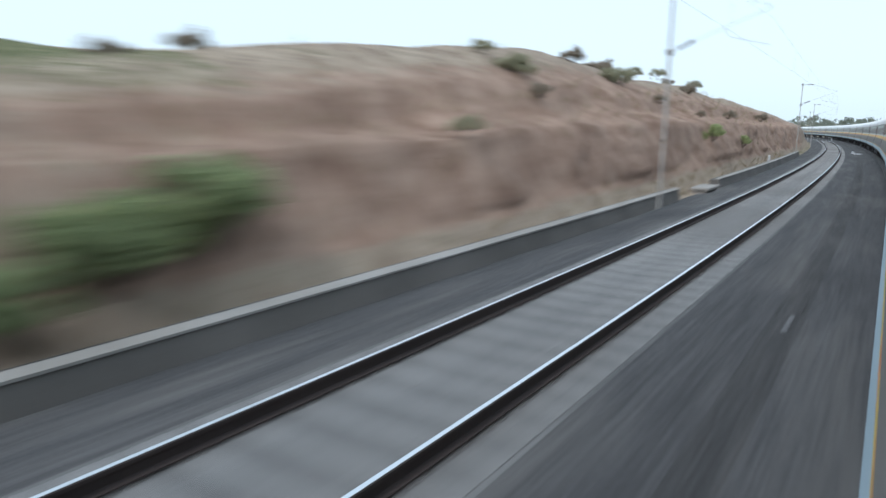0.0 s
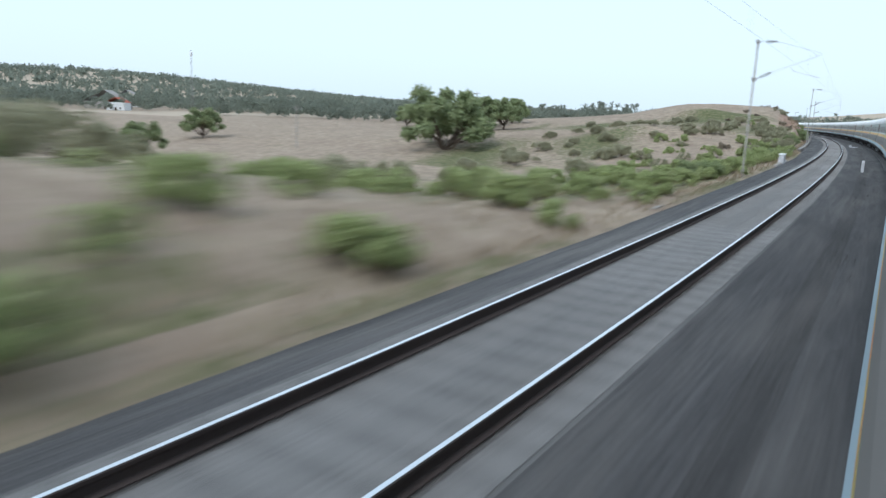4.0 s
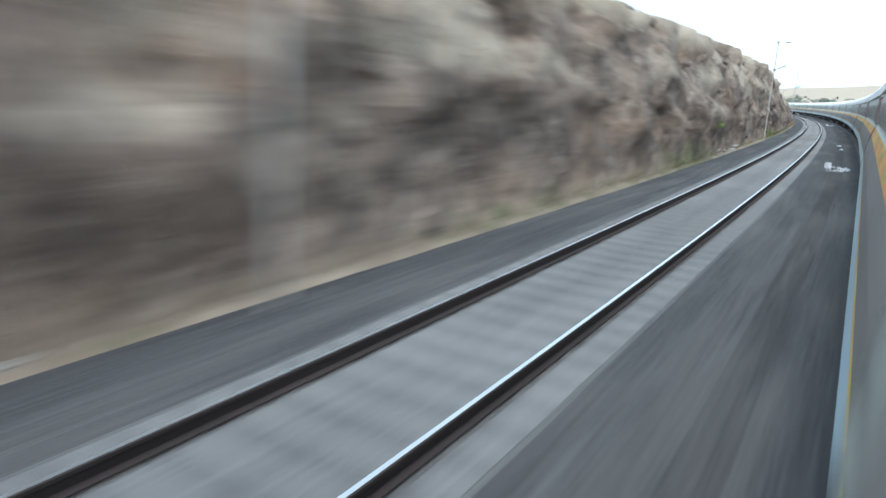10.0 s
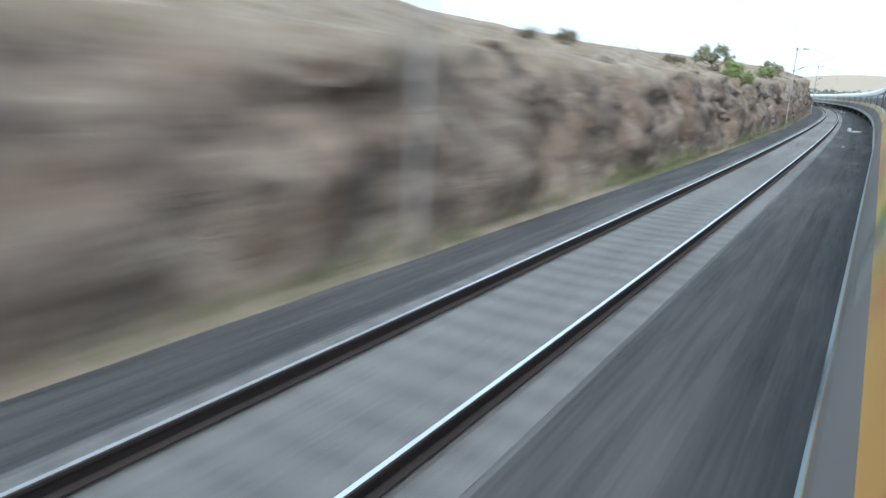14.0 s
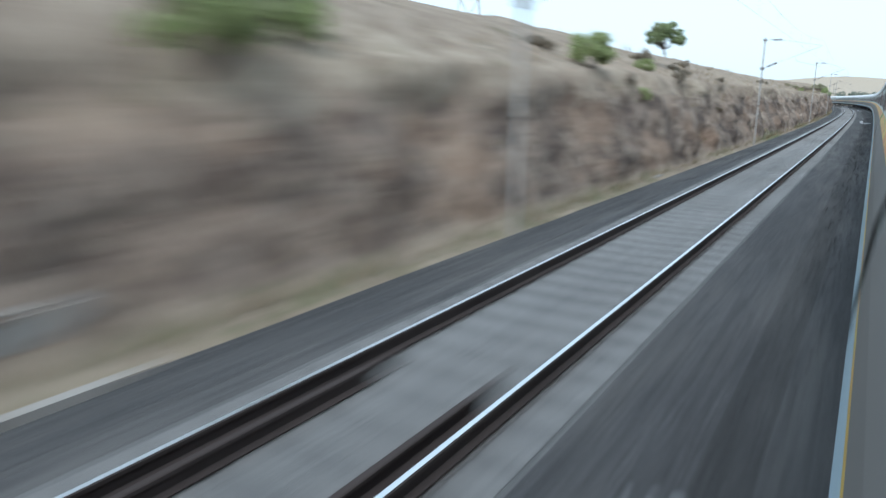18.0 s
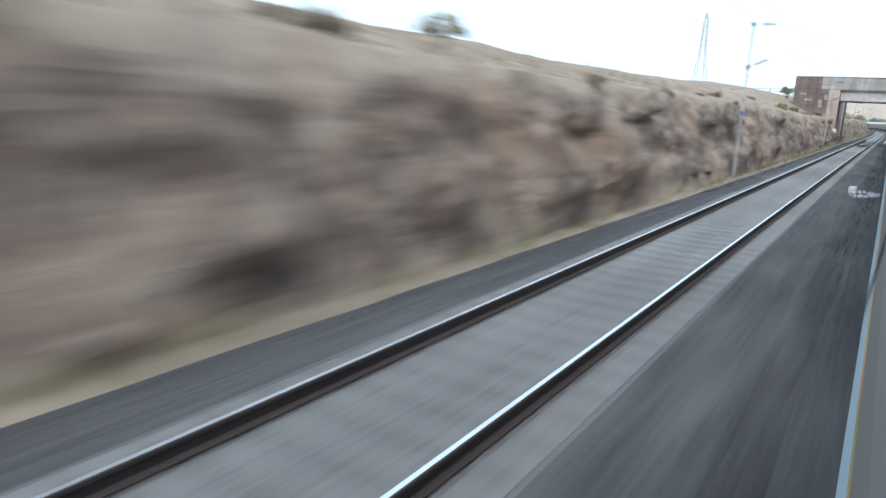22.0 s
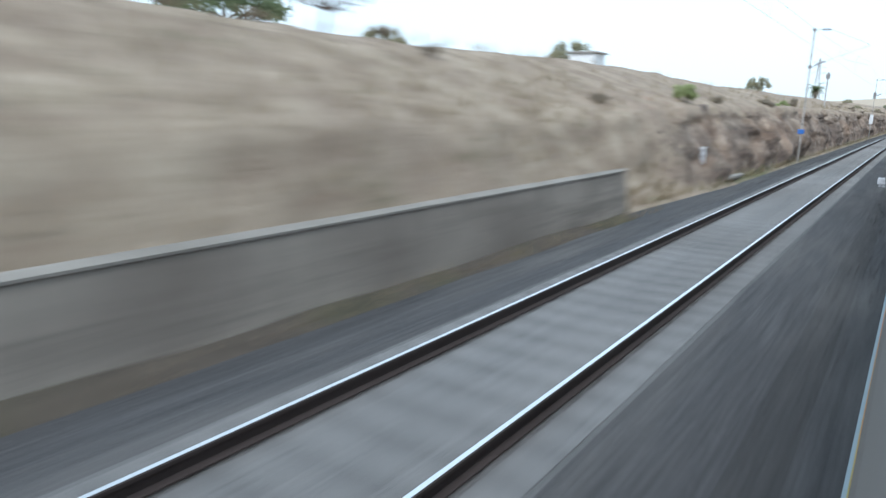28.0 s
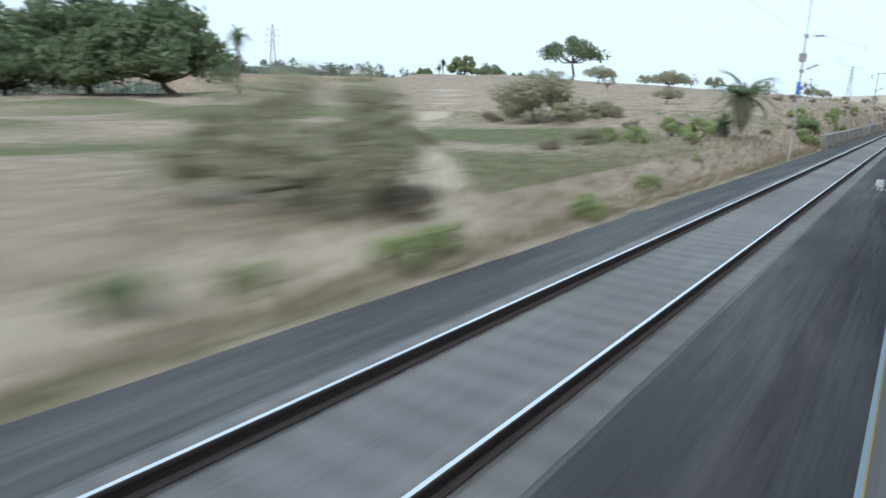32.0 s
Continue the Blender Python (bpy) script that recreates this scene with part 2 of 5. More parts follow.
def land_paint():
    """Dry grass, rock and red earth, green verge, pale farm soil, by the land's own weights."""
    n = Nodes("dry_land", 0.95, spec=0.2)
    w = n.attribute("cover")
    sep = n.t.nodes.new("ShaderNodeSeparateColor")
    n.t.links.new(w.outputs["Color"], sep.inputs[0])
    rock_w, green_w, red_w = sep.outputs
    mid, fine, big = n.noise(0.9, 6, 0.65), n.noise(9, 6, 0.7), n.noise(0.12, 4)
    grass = n.mix(n.ramp(mid, 0.35, 0.66), (0.225, 0.172, 0.128), (0.415, 0.342, 0.262))
    grass = n.mix(n.ramp(big, 0.42, 0.66, 0, 0.6), grass, (0.255, 0.197, 0.155))
    tuft = n.noise(0.45, 5, 0.7, n.place((1, 1, 2.5)))
    grass = n.mix(n.ramp(tuft, 0.56, 0.7, 0, 0.7), grass, (0.15, 0.13, 0.08))
    grass = n.mix(n.ramp(tuft, 0.3, 0.42, 0.5, 0), grass, (0.41, 0.34, 0.26))
    grass = n.mix(n.ramp(fine, 0.48, 0.75, 0, 0.55), grass, (0.14, 0.105, 0.075))
    strata = n.noise(0.55, 7, 0.68, n.place((0.8, 0.8, 1.7)))
    rock = n.mix(n.ramp(strata, 0.4, 0.6), (0.1, 0.075, 0.06), (0.32, 0.243, 0.188))
    rock = n.mix(n.ramp(n.noise(1.1, 6, 0.7), 0.5, 0.64, 0, 0.85), rock, (0.46, 0.375, 0.3))
    # near-black cell edges paint the shade of crevices between blocks
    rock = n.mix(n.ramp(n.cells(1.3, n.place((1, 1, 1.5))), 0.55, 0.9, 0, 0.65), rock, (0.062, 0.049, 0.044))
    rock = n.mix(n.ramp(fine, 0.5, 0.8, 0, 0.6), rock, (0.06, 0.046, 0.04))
    block = n.cells(1.0, n.place((0.8, 0.5, 0.9)), True)
    rock = n.mix(n.ramp(block, 0.1, 0.9, 0.45, 0), rock, (0.1, 0.072, 0.062))
    rock = n.mix(n.ramp(block, 0.75, 0.95, 0, 0.4), rock, (0.3, 0.2, 0.14))
    warm = n.noise(0.23, 5, 0.65, n.place((1, 1, 1.8)))
    rock = n.mix(n.ramp(warm, 0.5, 0.66, 0, 0.42), rock, (0.33, 0.215, 0.142))
    rock = n.mix(n.ramp(warm, 0.34, 0.46, 0.35, 0), rock, (0.13, 0.106, 0.092))
    face = n.t.nodes.new("ShaderNodeSeparateXYZ")
    n.t.links.new(n.geo.outputs["Normal"], face.inputs[0])
    # up-facing rock turns dusty tan, with light from above painted in as well
    rock = n.mix(n.ramp(face.outputs[2], 0.5, 0.9, 0, 0.5), rock, n.mix(n.ramp(fine, 0.4, 0.7), (0.4, 0.325, 0.25), (0.25, 0.2, 0.15)))
    earth = n.mix(n.ramp(mid, 0.35, 0.66), (0.2, 0.125, 0.09), (0.37, 0.262, 0.2))
    verge = n.mix(n.ramp(n.noise(2.2, 5), 0.38, 0.64), (0.07, 0.082, 0.032), (0.185, 0.178, 0.095))
    soft = n.ramp(n.noise(1.7, 5, 0.7), 0.25, 0.75, -0.28, 0.28)
    c = n.mix(n.ramp(n.maths("ADD", red_w, soft), 0.4, 0.62), grass, earth)
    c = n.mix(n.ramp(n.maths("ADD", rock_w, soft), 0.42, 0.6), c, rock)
    c = n.mix(n.ramp(n.maths("ADD", green_w, soft), 0.4, 0.65), c, verge)
    dust = n.mix(n.ramp(fine, 0.35, 0.7), (0.36, 0.295, 0.225), (0.47, 0.4, 0.315))
    c = n.mix(n.ramp(n.maths("ADD", w.outputs["Alpha"], n.maths("MULTIPLY", soft, 0.7)), 0.35, 0.65), c, dust)
    n.colour(c)
    relief = n.maths("ADD", n.maths("ADD", mid, n.maths("MULTIPLY", fine, 0.5)), n.maths("MULTIPLY", n.maths("MULTIPLY", strata, rock_w), 1.5))
    return n.bump(relief, 0.9, 0.12).mat


LAND = land_paint()

# ---- the line: u counts stations of 1.3 m back along the railway, lat is metres to the left of the empty track's near rail ----
STATION = 1.3
KNOTS = (4.6, 204.6, 304.6, 404.6, 504.6, 604.6, 704.6, 804.6, 904.6, 1004.6, 1104.6, 1254.6)
BENDS = (-0.0259, -0.0588, -0.0425, 0.0773, 0.3326, 0.6014, 0.6794, 0.6777, 0.6055, 0.5294, 0.4532, 0.3770)
ARC = np.arange(-150, 2000, 1.0)
bend = np.interp(ARC, KNOTS, BENDS) / 1000
TURN = np.concatenate([[0], np.cumsum((bend[1:] + bend[:-1]) / 2)]) * STATION
TURN = TURN - TURN[150]
LX = np.concatenate([[0], np.cumsum(-np.sin(TURN[:-1]))]) * STATION
LY = np.concatenate([[0], np.cumsum(np.cos(TURN[:-1]))]) * STATION
LX, LY = LX - LX[150], LY - LY[150]
GAUGE, U0, U1 = 1.745, -60.0, 1300.0


def turn_at(u):
    return np.interp(u, ARC, TURN)


def spread(lat):
    """How much wider the land lies away from the line than beside it."""
    f = np.clip((np.asarray(lat, float) - 7) / 14, 0, 1)
    return 1 + (STATION - 1) * f * f * (3 - 2 * f)


def at(u, lat, z=0.0):
    a, k = turn_at(u), float(spread(lat))
    far = lat + (k - 1) * (lat + 2.6)
    return np.interp(u, ARC, LX) - far * np.cos(a), np.interp(u, ARC, LY) - far * np.sin(a), z + (k - 1) * (z - 2.6)


def stand(u, lat, z=0.0, spin=0.0):
    """A pose on the line: x to the right across it, y back along it."""
    x, y, z = at(u, lat, z)
    return pose(x, y, z, 0, 0, math.degrees(turn_at(u)) + spin)


def lay(v):
    """Points (u, lat, z) to the world."""
    v = np.asarray(v, float)
    a, k = turn_at(v[:, 0]), spread(v[:, 1])
    far = v[:, 1] + (k - 1) * (v[:, 1] + 2.6)
    return np.stack([np.interp(v[:, 0], ARC, LX) - far * np.cos(a), np.interp(v[:, 0], ARC, LY) - far * np.sin(a), v[:, 2] + (k - 1) * (v[:, 2] - 2.6)], 1)


def mesh(name, verts, faces, mats, index=None, smooth=False):
    me = bpy.data.meshes.new(name)
    me.from_pydata([tuple(map(float, v)) for v in verts], [], [tuple(map(int, f)) for f in faces])
    for m in mats if isinstance(mats, (list, tuple)) else [mats]:
        me.materials.append(m)
    if index is not None:
        me.polygons.foreach_set("material_index", np.asarray(index, np.int32))
    if smooth:
        me.polygons.foreach_set("use_smooth", np.ones(len(me.polygons), bool))
    me.update()
    return me


def part(name, data, material, parent, label=""):
    """A bmesh or a mesh, linked as one object under a thing or a part."""
    if isinstance(data, bmesh.types.BMesh):
        me = bpy.data.meshes.new(name)
        data.to_mesh(me)
        data.free()
        me.materials.append(material)
        data = me
    ob = new(name, data)
    ob.parent = parent
    return tagged(ob, label)


def thing(name, m, label, category, group="", kind=""):
    ob = new(name)
    ob.empty_display_size = 0.2
    ob.matrix_world = m
    return tagged(ob, label, category, group, kind)


def add_box(bm, lo, hi, bevel=0.0, m=None):
    r = bmesh.ops.create_cube(bm, size=1.0)["verts"]
    c, s = (Vector(lo) + Vector(hi)) / 2, Vector(hi) - Vector(lo)
    for v in r:
        v.co = Vector((v.co.x * s.x, v.co.y * s.y, v.co.z * s.z)) + c
    if bevel:
        edges = list({e for v in r for e in v.link_edges})
        r = list({v for f in bmesh.ops.bevel(bm, geom=edges, offset=bevel, segments=1, affect="EDGES")["faces"] for v in f.verts} | {v for v in r if v.is_valid})
    if m is not None:
        for v in r:
            v.co = m @ v.co
    return r


def add_rod(bm, a, b, ra, rb=None, sides=8):
    a, b = Vector(a), Vector(b)
    rb = ra if rb is None else rb
    m = Matrix.Translation((a + b) / 2) @ (b - a).to_track_quat("Z", "Y").to_matrix().to_4x4()
    return bmesh.ops.create_cone(bm, cap_ends=True, segments=sides, radius1=ra, radius2=rb, depth=(b - a).length, matrix=m)["verts"]


def box(lo, hi, bevel=0.0):
    bm = bmesh.new()
    add_box(bm, lo, hi, bevel)
    return bm


def rod(a, b, ra, rb=None, sides=8):
    bm = bmesh.new()
    add_rod(bm, a, b, ra, rb, sides)
    return bm


def sweep(name, us, profile, mats, index=None, closed=True, smooth=False):
    """A profile of (lat, z), drawn along the line at the arc lengths us. profile may be a function of u."""
    prof = [np.asarray(profile(u) if callable(profile) else profile, float) for u in us]
    k = len(prof[0])
    v = np.concatenate([np.column_stack([np.full(k, u), p]) for u, p in zip(us, prof)])
    n, side = len(us), k if closed else k - 1
    i, j = np.meshgrid(np.arange(n - 1), np.arange(side), indexing="ij")
    j2 = (j + 1) % k
    f = np.stack([i * k + j, i * k + j2, (i + 1) * k + j2, (i + 1) * k + j], -1).reshape(-1, 4)
    idx = None if index is None else np.tile(np.asarray(index), n - 1)
    faces = [tuple(q) for q in f]
    if closed:
        faces += [tuple(range(k)), tuple(reversed(range((n - 1) * k, n * k)))]
        idx = None if idx is None else np.concatenate([idx, [0, 0]])
    me = mesh(name, lay(v), faces, mats, idx, smooth)
    me.attributes.new("line", "FLOAT_VECTOR", "POINT").data.foreach_set("vector", np.asarray(v, np.float32).ravel())
    return me


# ---- land ----
# u, foot of the bank, height 2.2 m behind it, height at 11 m, height at 80 m, rock, red earth
FIELD_AND_WALL = (
    (-150, 4.4, -0.1, 0.2, -1.6, 0, 0), (0, 4.4, -0.1, 0.3, -1.6, 0, 0), (33, 4.4, 0.1, 0.5, -1.0, 0, 0), (54, 4.4, 0.6, 1.0, 0.4, 0, 0),
    (60, 4.7, 1.4, 2.6, 0.2, 0, 0), (70, 4.7, 1.6, 3.4, 1.0, 0, 0), (84, 4.7, 1.8, 4.05, 2.4, 0, 0.1), (104, 4.7, 2.0, 4.5, 4.4, 0, 0.2),
    (126, 4.7, 2.2, 4.7, 7, 0.1, 0.3),
)
CUTTING = (
    (134, 4.2, 2.9, 4.8, 6.5, 0.8, 0.4), (154, 4.2, 3.2, 4.7, 8, 1, 0.1), (194, 4.1, 3.3, 4.9, 8, 1, 0), (244, 4.1, 3.5, 5.1, 6.5, 1, 0),
    (304, 3.9, 3.4, 4.8, 6.5, 0.9, 0.1), (339, 3.9, 3.1, 4.7, 6.5, 0.75, 0.5), (349, 4.1, 3.0, 4.9, 6.5, 0.9, 0.4), (370, 4.3, 3.0, 5.4, 6.5, 0.65, 0.2),
)
LONG_CUTTING = (
    (389, 4.3, 3.5, 5.5, 6.5, 0.7, 0.4), (434, 4.2, 3.4, 5.2, 6.5, 0.75, 0.3), (464, 4.2, 3.4, 5.2, 7, 0.8, 0.3), (504, 4.3, 3.6, 5.1, 7, 1, 0),
    (524, 4.4, 3.9, 5.4, 8, 1, 0), (544, 4.6, 4.5, 5.9, 8, 1, 0), (564, 4.7, 5.1, 6.5, 8, 1, 0.1), (584, 4.7, 5.7, 7.0, 8, 1, 0.1),
)
HIGH_ROCK = (
    (609, 4.6, 6.6, 8.0, 8, 1, 0.1), (636, 4.4, 6.6, 7.8, 8, 1, 0), (646, 4.2, 6.0, 7.2, 8, 1, 0), (656, 4.1, 5.4, 6.8, 7, 0.9, 0),
    (666, 4.0, 4.4, 5.3, 6, 0.9, 0), (676, 3.8, 3.2, 4.0, 5, 0.9, 0.1), (686, 3.6, 2.4, 3.0, 4, 0.7, 0.2), (696, 3.5, 2.3, 3.0, 4, 0.7, 0.4),
    (708, 3.5, 2.0, 3.0, 4, 0.3, 0.5), (719, 3.5, 1.5, 3.0, 4.5, 0, 0.3), (730, 3.6, 0.8, 2.3, 3, 0, 0.1),
)
OPEN_BANK = (
    (744, 3.8, 0.0, 0.3, -1, 0, 0), (759, 4.0, -0.6, -1.4, -3.6, 0, 0), (794, 4.0, -0.7, -1.8, -4.8, 0, 0), (808, 4.4, 0.0, -0.2, -3.6, 0, 0),
    (813, 4.6, 0.4, 0.8, -3.0, 0, 0), (819, 4.6, 0.8, 1.7, -2.6, 0, 0.1), (825, 4.6, 1.2, 2.3, -2.4, 0, 0.2), (833, 4.6, 1.6, 2.9, -2.0, 0, 0.35),
)
RED_BANK = (
    (841, 4.6, 2.0, 3.3, -1.8, 0, 0.6), (848, 4.6, 2.4, 4.2, -1.4, 0.15, 0.8), (856, 4.6, 2.75, 5.3, -1.2, 0.2, 0.85), (862, 4.6, 2.95, 5.7, -1.0, 0.25, 0.9),
    (876, 4.6, 3.1, 5.8, -0.6, 0.3, 0.9), (904, 4.4, 3.1, 5.6, -1.0, 0.3, 0.8), (954, 4.2, 3.2, 5.2, -2, 0.4, 0.4), (1004, 4.2, 2.0, 4.0, -2.5, 0.2, 0.3),
    (1304, 4.2, 1.0, 2.0, -2.5, 0, 0.2),
)
LAND_ROWS = np.array(FIELD_AND_WALL + CUTTING + LONG_CUTTING + HIGH_ROCK + OPEN_BANK + RED_BANK)
ACROSS = np.array((-0.7, -0.3, 0, 0.35, 0.7, 0.84, 0.95, 1.05, 1.15, 1.25, 1.35, 1.45, 1.55, 1.65, 1.75, 1.85, 1.95, 2.06, 2.2, 2.5, 2.9, 3.2, 3.4, 3.6, 3.8, 4, 4.2, 4.4, 4.6, 4.8, 5.2, 5.7, 6.8, 8, 9.5, 11.5, 12.7, 14, 15.5, 17, 19, 21, 23.5, 26, 29, 33, 37, 42, 47, 54, 60, 70, 80, 95, 112, 130, 180, 250, 340, 460, 620))


HUMPS = ((363, 20, 10, 9.5, 2.0), (352, 15, 7, 5, 0.7), (820.5, 21.5, 5, 5, 1.2), (844, 18.5, 4, 4, 1.6), (850, 14, 4, 3.5, 0.5), (859, 18, 7, 6, 0.6), (876, 24, 16, 9, 1.3), (704, 16, 14, 7, 0.45), (694, 4.9, 1.6, 0.7, 0.35))


def land_row(u):
    return [np.interp(u, LAND_ROWS[:, 0], LAND_ROWS[:, k]) for k in range(1, 7)]


def land_height(u, lat):
    """The smooth land's height, for standing things on it."""
    foot, edge, top, far, rock, red = land_row(u)
    steep = 0.8 + 0.55 * (1 - rock)
    z = float(np.interp(lat - foot, (-0.7, -0.3, 0, 0.42, steep, 2.2, 11 - foot, 26, 80, 150, 620), (-0.95, -0.68, -0.5, -0.42, -0.42 + (edge + 0.42) * (0.25 if rock > 0.3 else 0.32), edge, top, top + (far - top) * 0.35, far, -3.0 if u < 160 else far - 1, -5.0 if u < 160 else far)))
    for bu, bl, ru, rl, h in HUMPS:
        z += h * math.exp(-(((u - bu) / ru) ** 2) - ((lat - bl) / rl) ** 2)
    return z


DIRT_TRACK = [Vector(p) for p in ((100, 62), (70, 41), (48, 29), (28, 17), (19, 10), (15, 6.5), (2, 5.6))]


def track_gap(u, lat):
    """Distance from the worn dirt track in the field."""
    p, best = Vector((u, lat)), 99.0
    for a, b in zip(DIRT_TRACK, DIRT_TRACK[1:]):
        s = max(0.0, min(1.0, (p - a).dot(b - a) / (b - a).length_squared))
        best = min(best, (a + (b - a) * s - p).length)
    return best


def build_land():
    us = np.concatenate([np.arange(U0, 930, 0.5), np.arange(930, U1 + 1, 4.0)])
    verts, cover = [], []
    for u in us:
        foot, edge, top, far, rock, red = land_row(u)
        walled = 59 < u < 127 or 807 < u < 909
        for a in ACROSS:
            lat = foot + a
            z = land_height(u, lat)
            p = Vector((u * 1.0, lat, z))
            slope = max(0.0, min(1.0, (a - 0.4) / 0.5)) * max(0.0, min(1.0, (3.6 - a) / 1.2))
            lump = noise.noise(p * 0.33) * 0.9 + noise.noise(p * 0.9) * 0.45
            blocky = (noise.cell(Vector((u * 0.7 + 0.5 * lump, z * 0.4 + 0.3 * lump, 3.0))) - 0.5) * 0.55 + (noise.cell(Vector((u * 1.3, z * 0.9 + 0.4 * lump, 9.0))) - 0.5) * 0.3
            crag = abs(noise.noise(Vector((u * 0.22, lat * 0.2, z * 0.5)))) * 1.5 - 0.5
            push = slope * (rock * (0.4 * lump + 0.75 * blocky + 0.5 * crag) + (1 - rock) * 0.25 * lump)
            if walled and a < 1.2:
                push = 0.0
            rise = 0.0
            if a > 2.2:
                rise = noise.noise(Vector((u * 0.06, lat * 0.08, 1.0))) * min(0.55, (a - 2.2) * 0.12) + noise.noise(p * 0.5) * 0.12 * min(1.0, a - 2.2)
            rise += noise.noise(p * 1.7) * 0.05 * min(1, a)
            if a > 100:
                rise += noise.noise(Vector((u * 0.008, lat * 0.008, 4.0))) * 1.5
            if 838 < u < 934 and 1.4 < a < 9:
                lip = 4.0 + 1.1 * noise.noise(Vector((u * 0.13, 2.0, 6.0))) + 0.35 * noise.noise(Vector((u * 0.6, 5.0, 1.0)))
                worn = max(0.0, min(1.0, (lip + 0.16 - a) / 0.3)) * max(0.0, min(1.0, (a - 1.4) / 2.2))
                rise -= 0.75 * worn * min(1.0, (u - 838) / 8) * (0.75 + 0.6 * noise.noise(Vector((u * 0.3, 8.0, 2.0))))
            verts.append((u, lat + push, z + rise))
            patch = noise.noise(Vector((u * 0.09, 3.0, 0.0)))
            green = max(0.0, 1 - abs(a - 0.2) / 0.85) * (0.6 + 0.45 * patch if 400 > u > 120 else 0.78 + 0.3 * patch if 490 < u < 560 else 0.62 + 0.4 * patch) if not walled else 0.35 * max(0, 1 - a)
            if u < 59 and a > 3:
                green = 0.52 + 0.6 * noise.noise(Vector((u * 0.07, lat * 0.09, 7))) + 0.9 * math.exp(-(((u - 39) / 7) ** 2) - ((lat - 16.5) / 3.2) ** 2)
            if 732 < u < 810 and 1 < a < 30:
                green = (0.62 if a < 14 else 0.3) + 0.5 * noise.noise(Vector((u * 0.06, lat * 0.12, 2)))
            if 794 < u < 846 and 2.5 < a < 40:
                green = 0.45 + 0.6 * noise.noise(Vector((u * 0.07, lat * 0.1, 9)))
            if 644 < u < 739 and a > 3:
                green = 0.35 + 0.4 * noise.noise(Vector((u * 0.06, lat * 0.1, 5)))
            r = rock * max(0.0, min(1.0, (a - 0.12) / 0.4)) * max(0.0, min(1.0, (2.45 - a) / 0.8))
            d = red * max(0.0, min(1.0, (a - 0.6) / 0.6)) * max(0.0, min(1.0, (7 - a) / 3))
            dust = 0.0
            if u < 100 and a < 70:
                dust = max(0.0, 1.1 - track_gap(u, lat) / 1.5)
            elif 850 < u < 1290 and 185 < lat < 335:
                dust = 0.9
            elif 494 < u < 679 and 0.8 < a < 3:
                dust = min(0.42 if u > 600 else 0.3, 0.12 * (z - 0.8)) * min(1.0, (u - 494) / 25) * min(1.0, (679 - u) / 10) + 0.5 * noise.noise(Vector((u * 0.2, z * 0.7, 6)))
            cover.append((r, green, d, dust))
    k, n = len(ACROSS), len(us)
    i, j = np.meshgrid(np.arange(n - 1), np.arange(k - 1), indexing="ij")
    f = np.stack([i * k + j, (i + 1) * k + j, (i + 1) * k + j + 1, i * k + j + 1], -1).reshape(-1, 4)
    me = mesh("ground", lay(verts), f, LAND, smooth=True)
    me.attributes.new("cover", "FLOAT_COLOR", "POINT").data.foreach_set("color", np.asarray(cover, np.float32).ravel())
    return tagged(new("ground", me), "dry grassy banks, rock cuttings and open fields", "ground", kind="structure")


build_land()
# the wide plain under and beyond it, a little lower, with a long flat-topped hill far behind the bend and a low wooded rise before it


def far_height(x, y):
    edge = lambda v, lo, hi: max(0.0, min(1.0, (v - lo) / (hi - lo)))
    hill = edge(y, 2650, 3100) * edge(x, -760, -330) * (1 - edge(x, 900, 1500)) * (45 + 9 * noise.noise(Vector((x * 0.004, y * 0.002, 1))))
    mesa = 13 * math.exp(-(((x + 40) / 150) ** 2) - ((y - 3200) / 220) ** 2)
    shelf = 14 * edge(y, 1900, 2700)
    rise = 9.5 * edge(y, 1330, 1650) * (1 - 0.4 * edge(y, 1850, 2200))
    ridge = 56 * edge(-x, 950, 1500) * edge(y, 700, 1300) * (1 - 0.75 * edge(y, 1500, 2300))
    return -6.6 + ridge + hill + mesa + shelf + rise + 1.5 * noise.noise(Vector((x * 0.006, y * 0.006, 3)))


px, py = at(600, 0)[:2]
bm = bmesh.new()
bmesh.ops.create_grid(bm, x_segments=170, y_segments=170, size=4200, matrix=Matrix.Translation((px, py, 0)))
for v in bm.verts:
    v.co.z = far_height(v.co.x, v.co.y)
plain_land = part("ground_far", bm, LAND, None)
tagged(plain_land, "flat dry farmland with a low far hill on the horizon", "ground", kind="structure")

# ---- ballast, sleepers and rails ----
US_FINE = np.concatenate([np.arange(U0, 900, 1.0), np.arange(900, U1 + 1, 4.0)])


def ballast_row(u):
    foot = land_row(u)[0]
    w = lambda k: 0.03 * noise.noise(Vector((u * 0.7, k * 3.1, 0.0)))
    return [(foot + 0.25, -0.62), (foot - 0.15, -0.5 + w(1)), (3.0 + w(2) * 3, -0.31 + w(3)), (2.66 + w(4) * 2, -0.215), (2.33 + w(8), -0.205), (1.85, -0.2), (-0.1, -0.2),
            (-0.56 + w(9), -0.205), (-1.25 + w(5) * 2, -0.28), (-1.6, -0.33 + w(6)), (-2.05 + w(7), -0.34 + w(7)), (-2.9, -0.27), (-3.3, -0.22), (-5.8, -0.22), (-7.0, -0.6), (-9.0, -1.0), (-40.0, -1.6)]


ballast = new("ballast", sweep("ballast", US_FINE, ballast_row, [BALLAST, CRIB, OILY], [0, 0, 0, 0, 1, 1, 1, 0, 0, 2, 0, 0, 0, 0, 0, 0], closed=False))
tagged(ballast, "dark crushed-stone ballast under both tracks, dusty between the rails", "ballast", kind="structure")


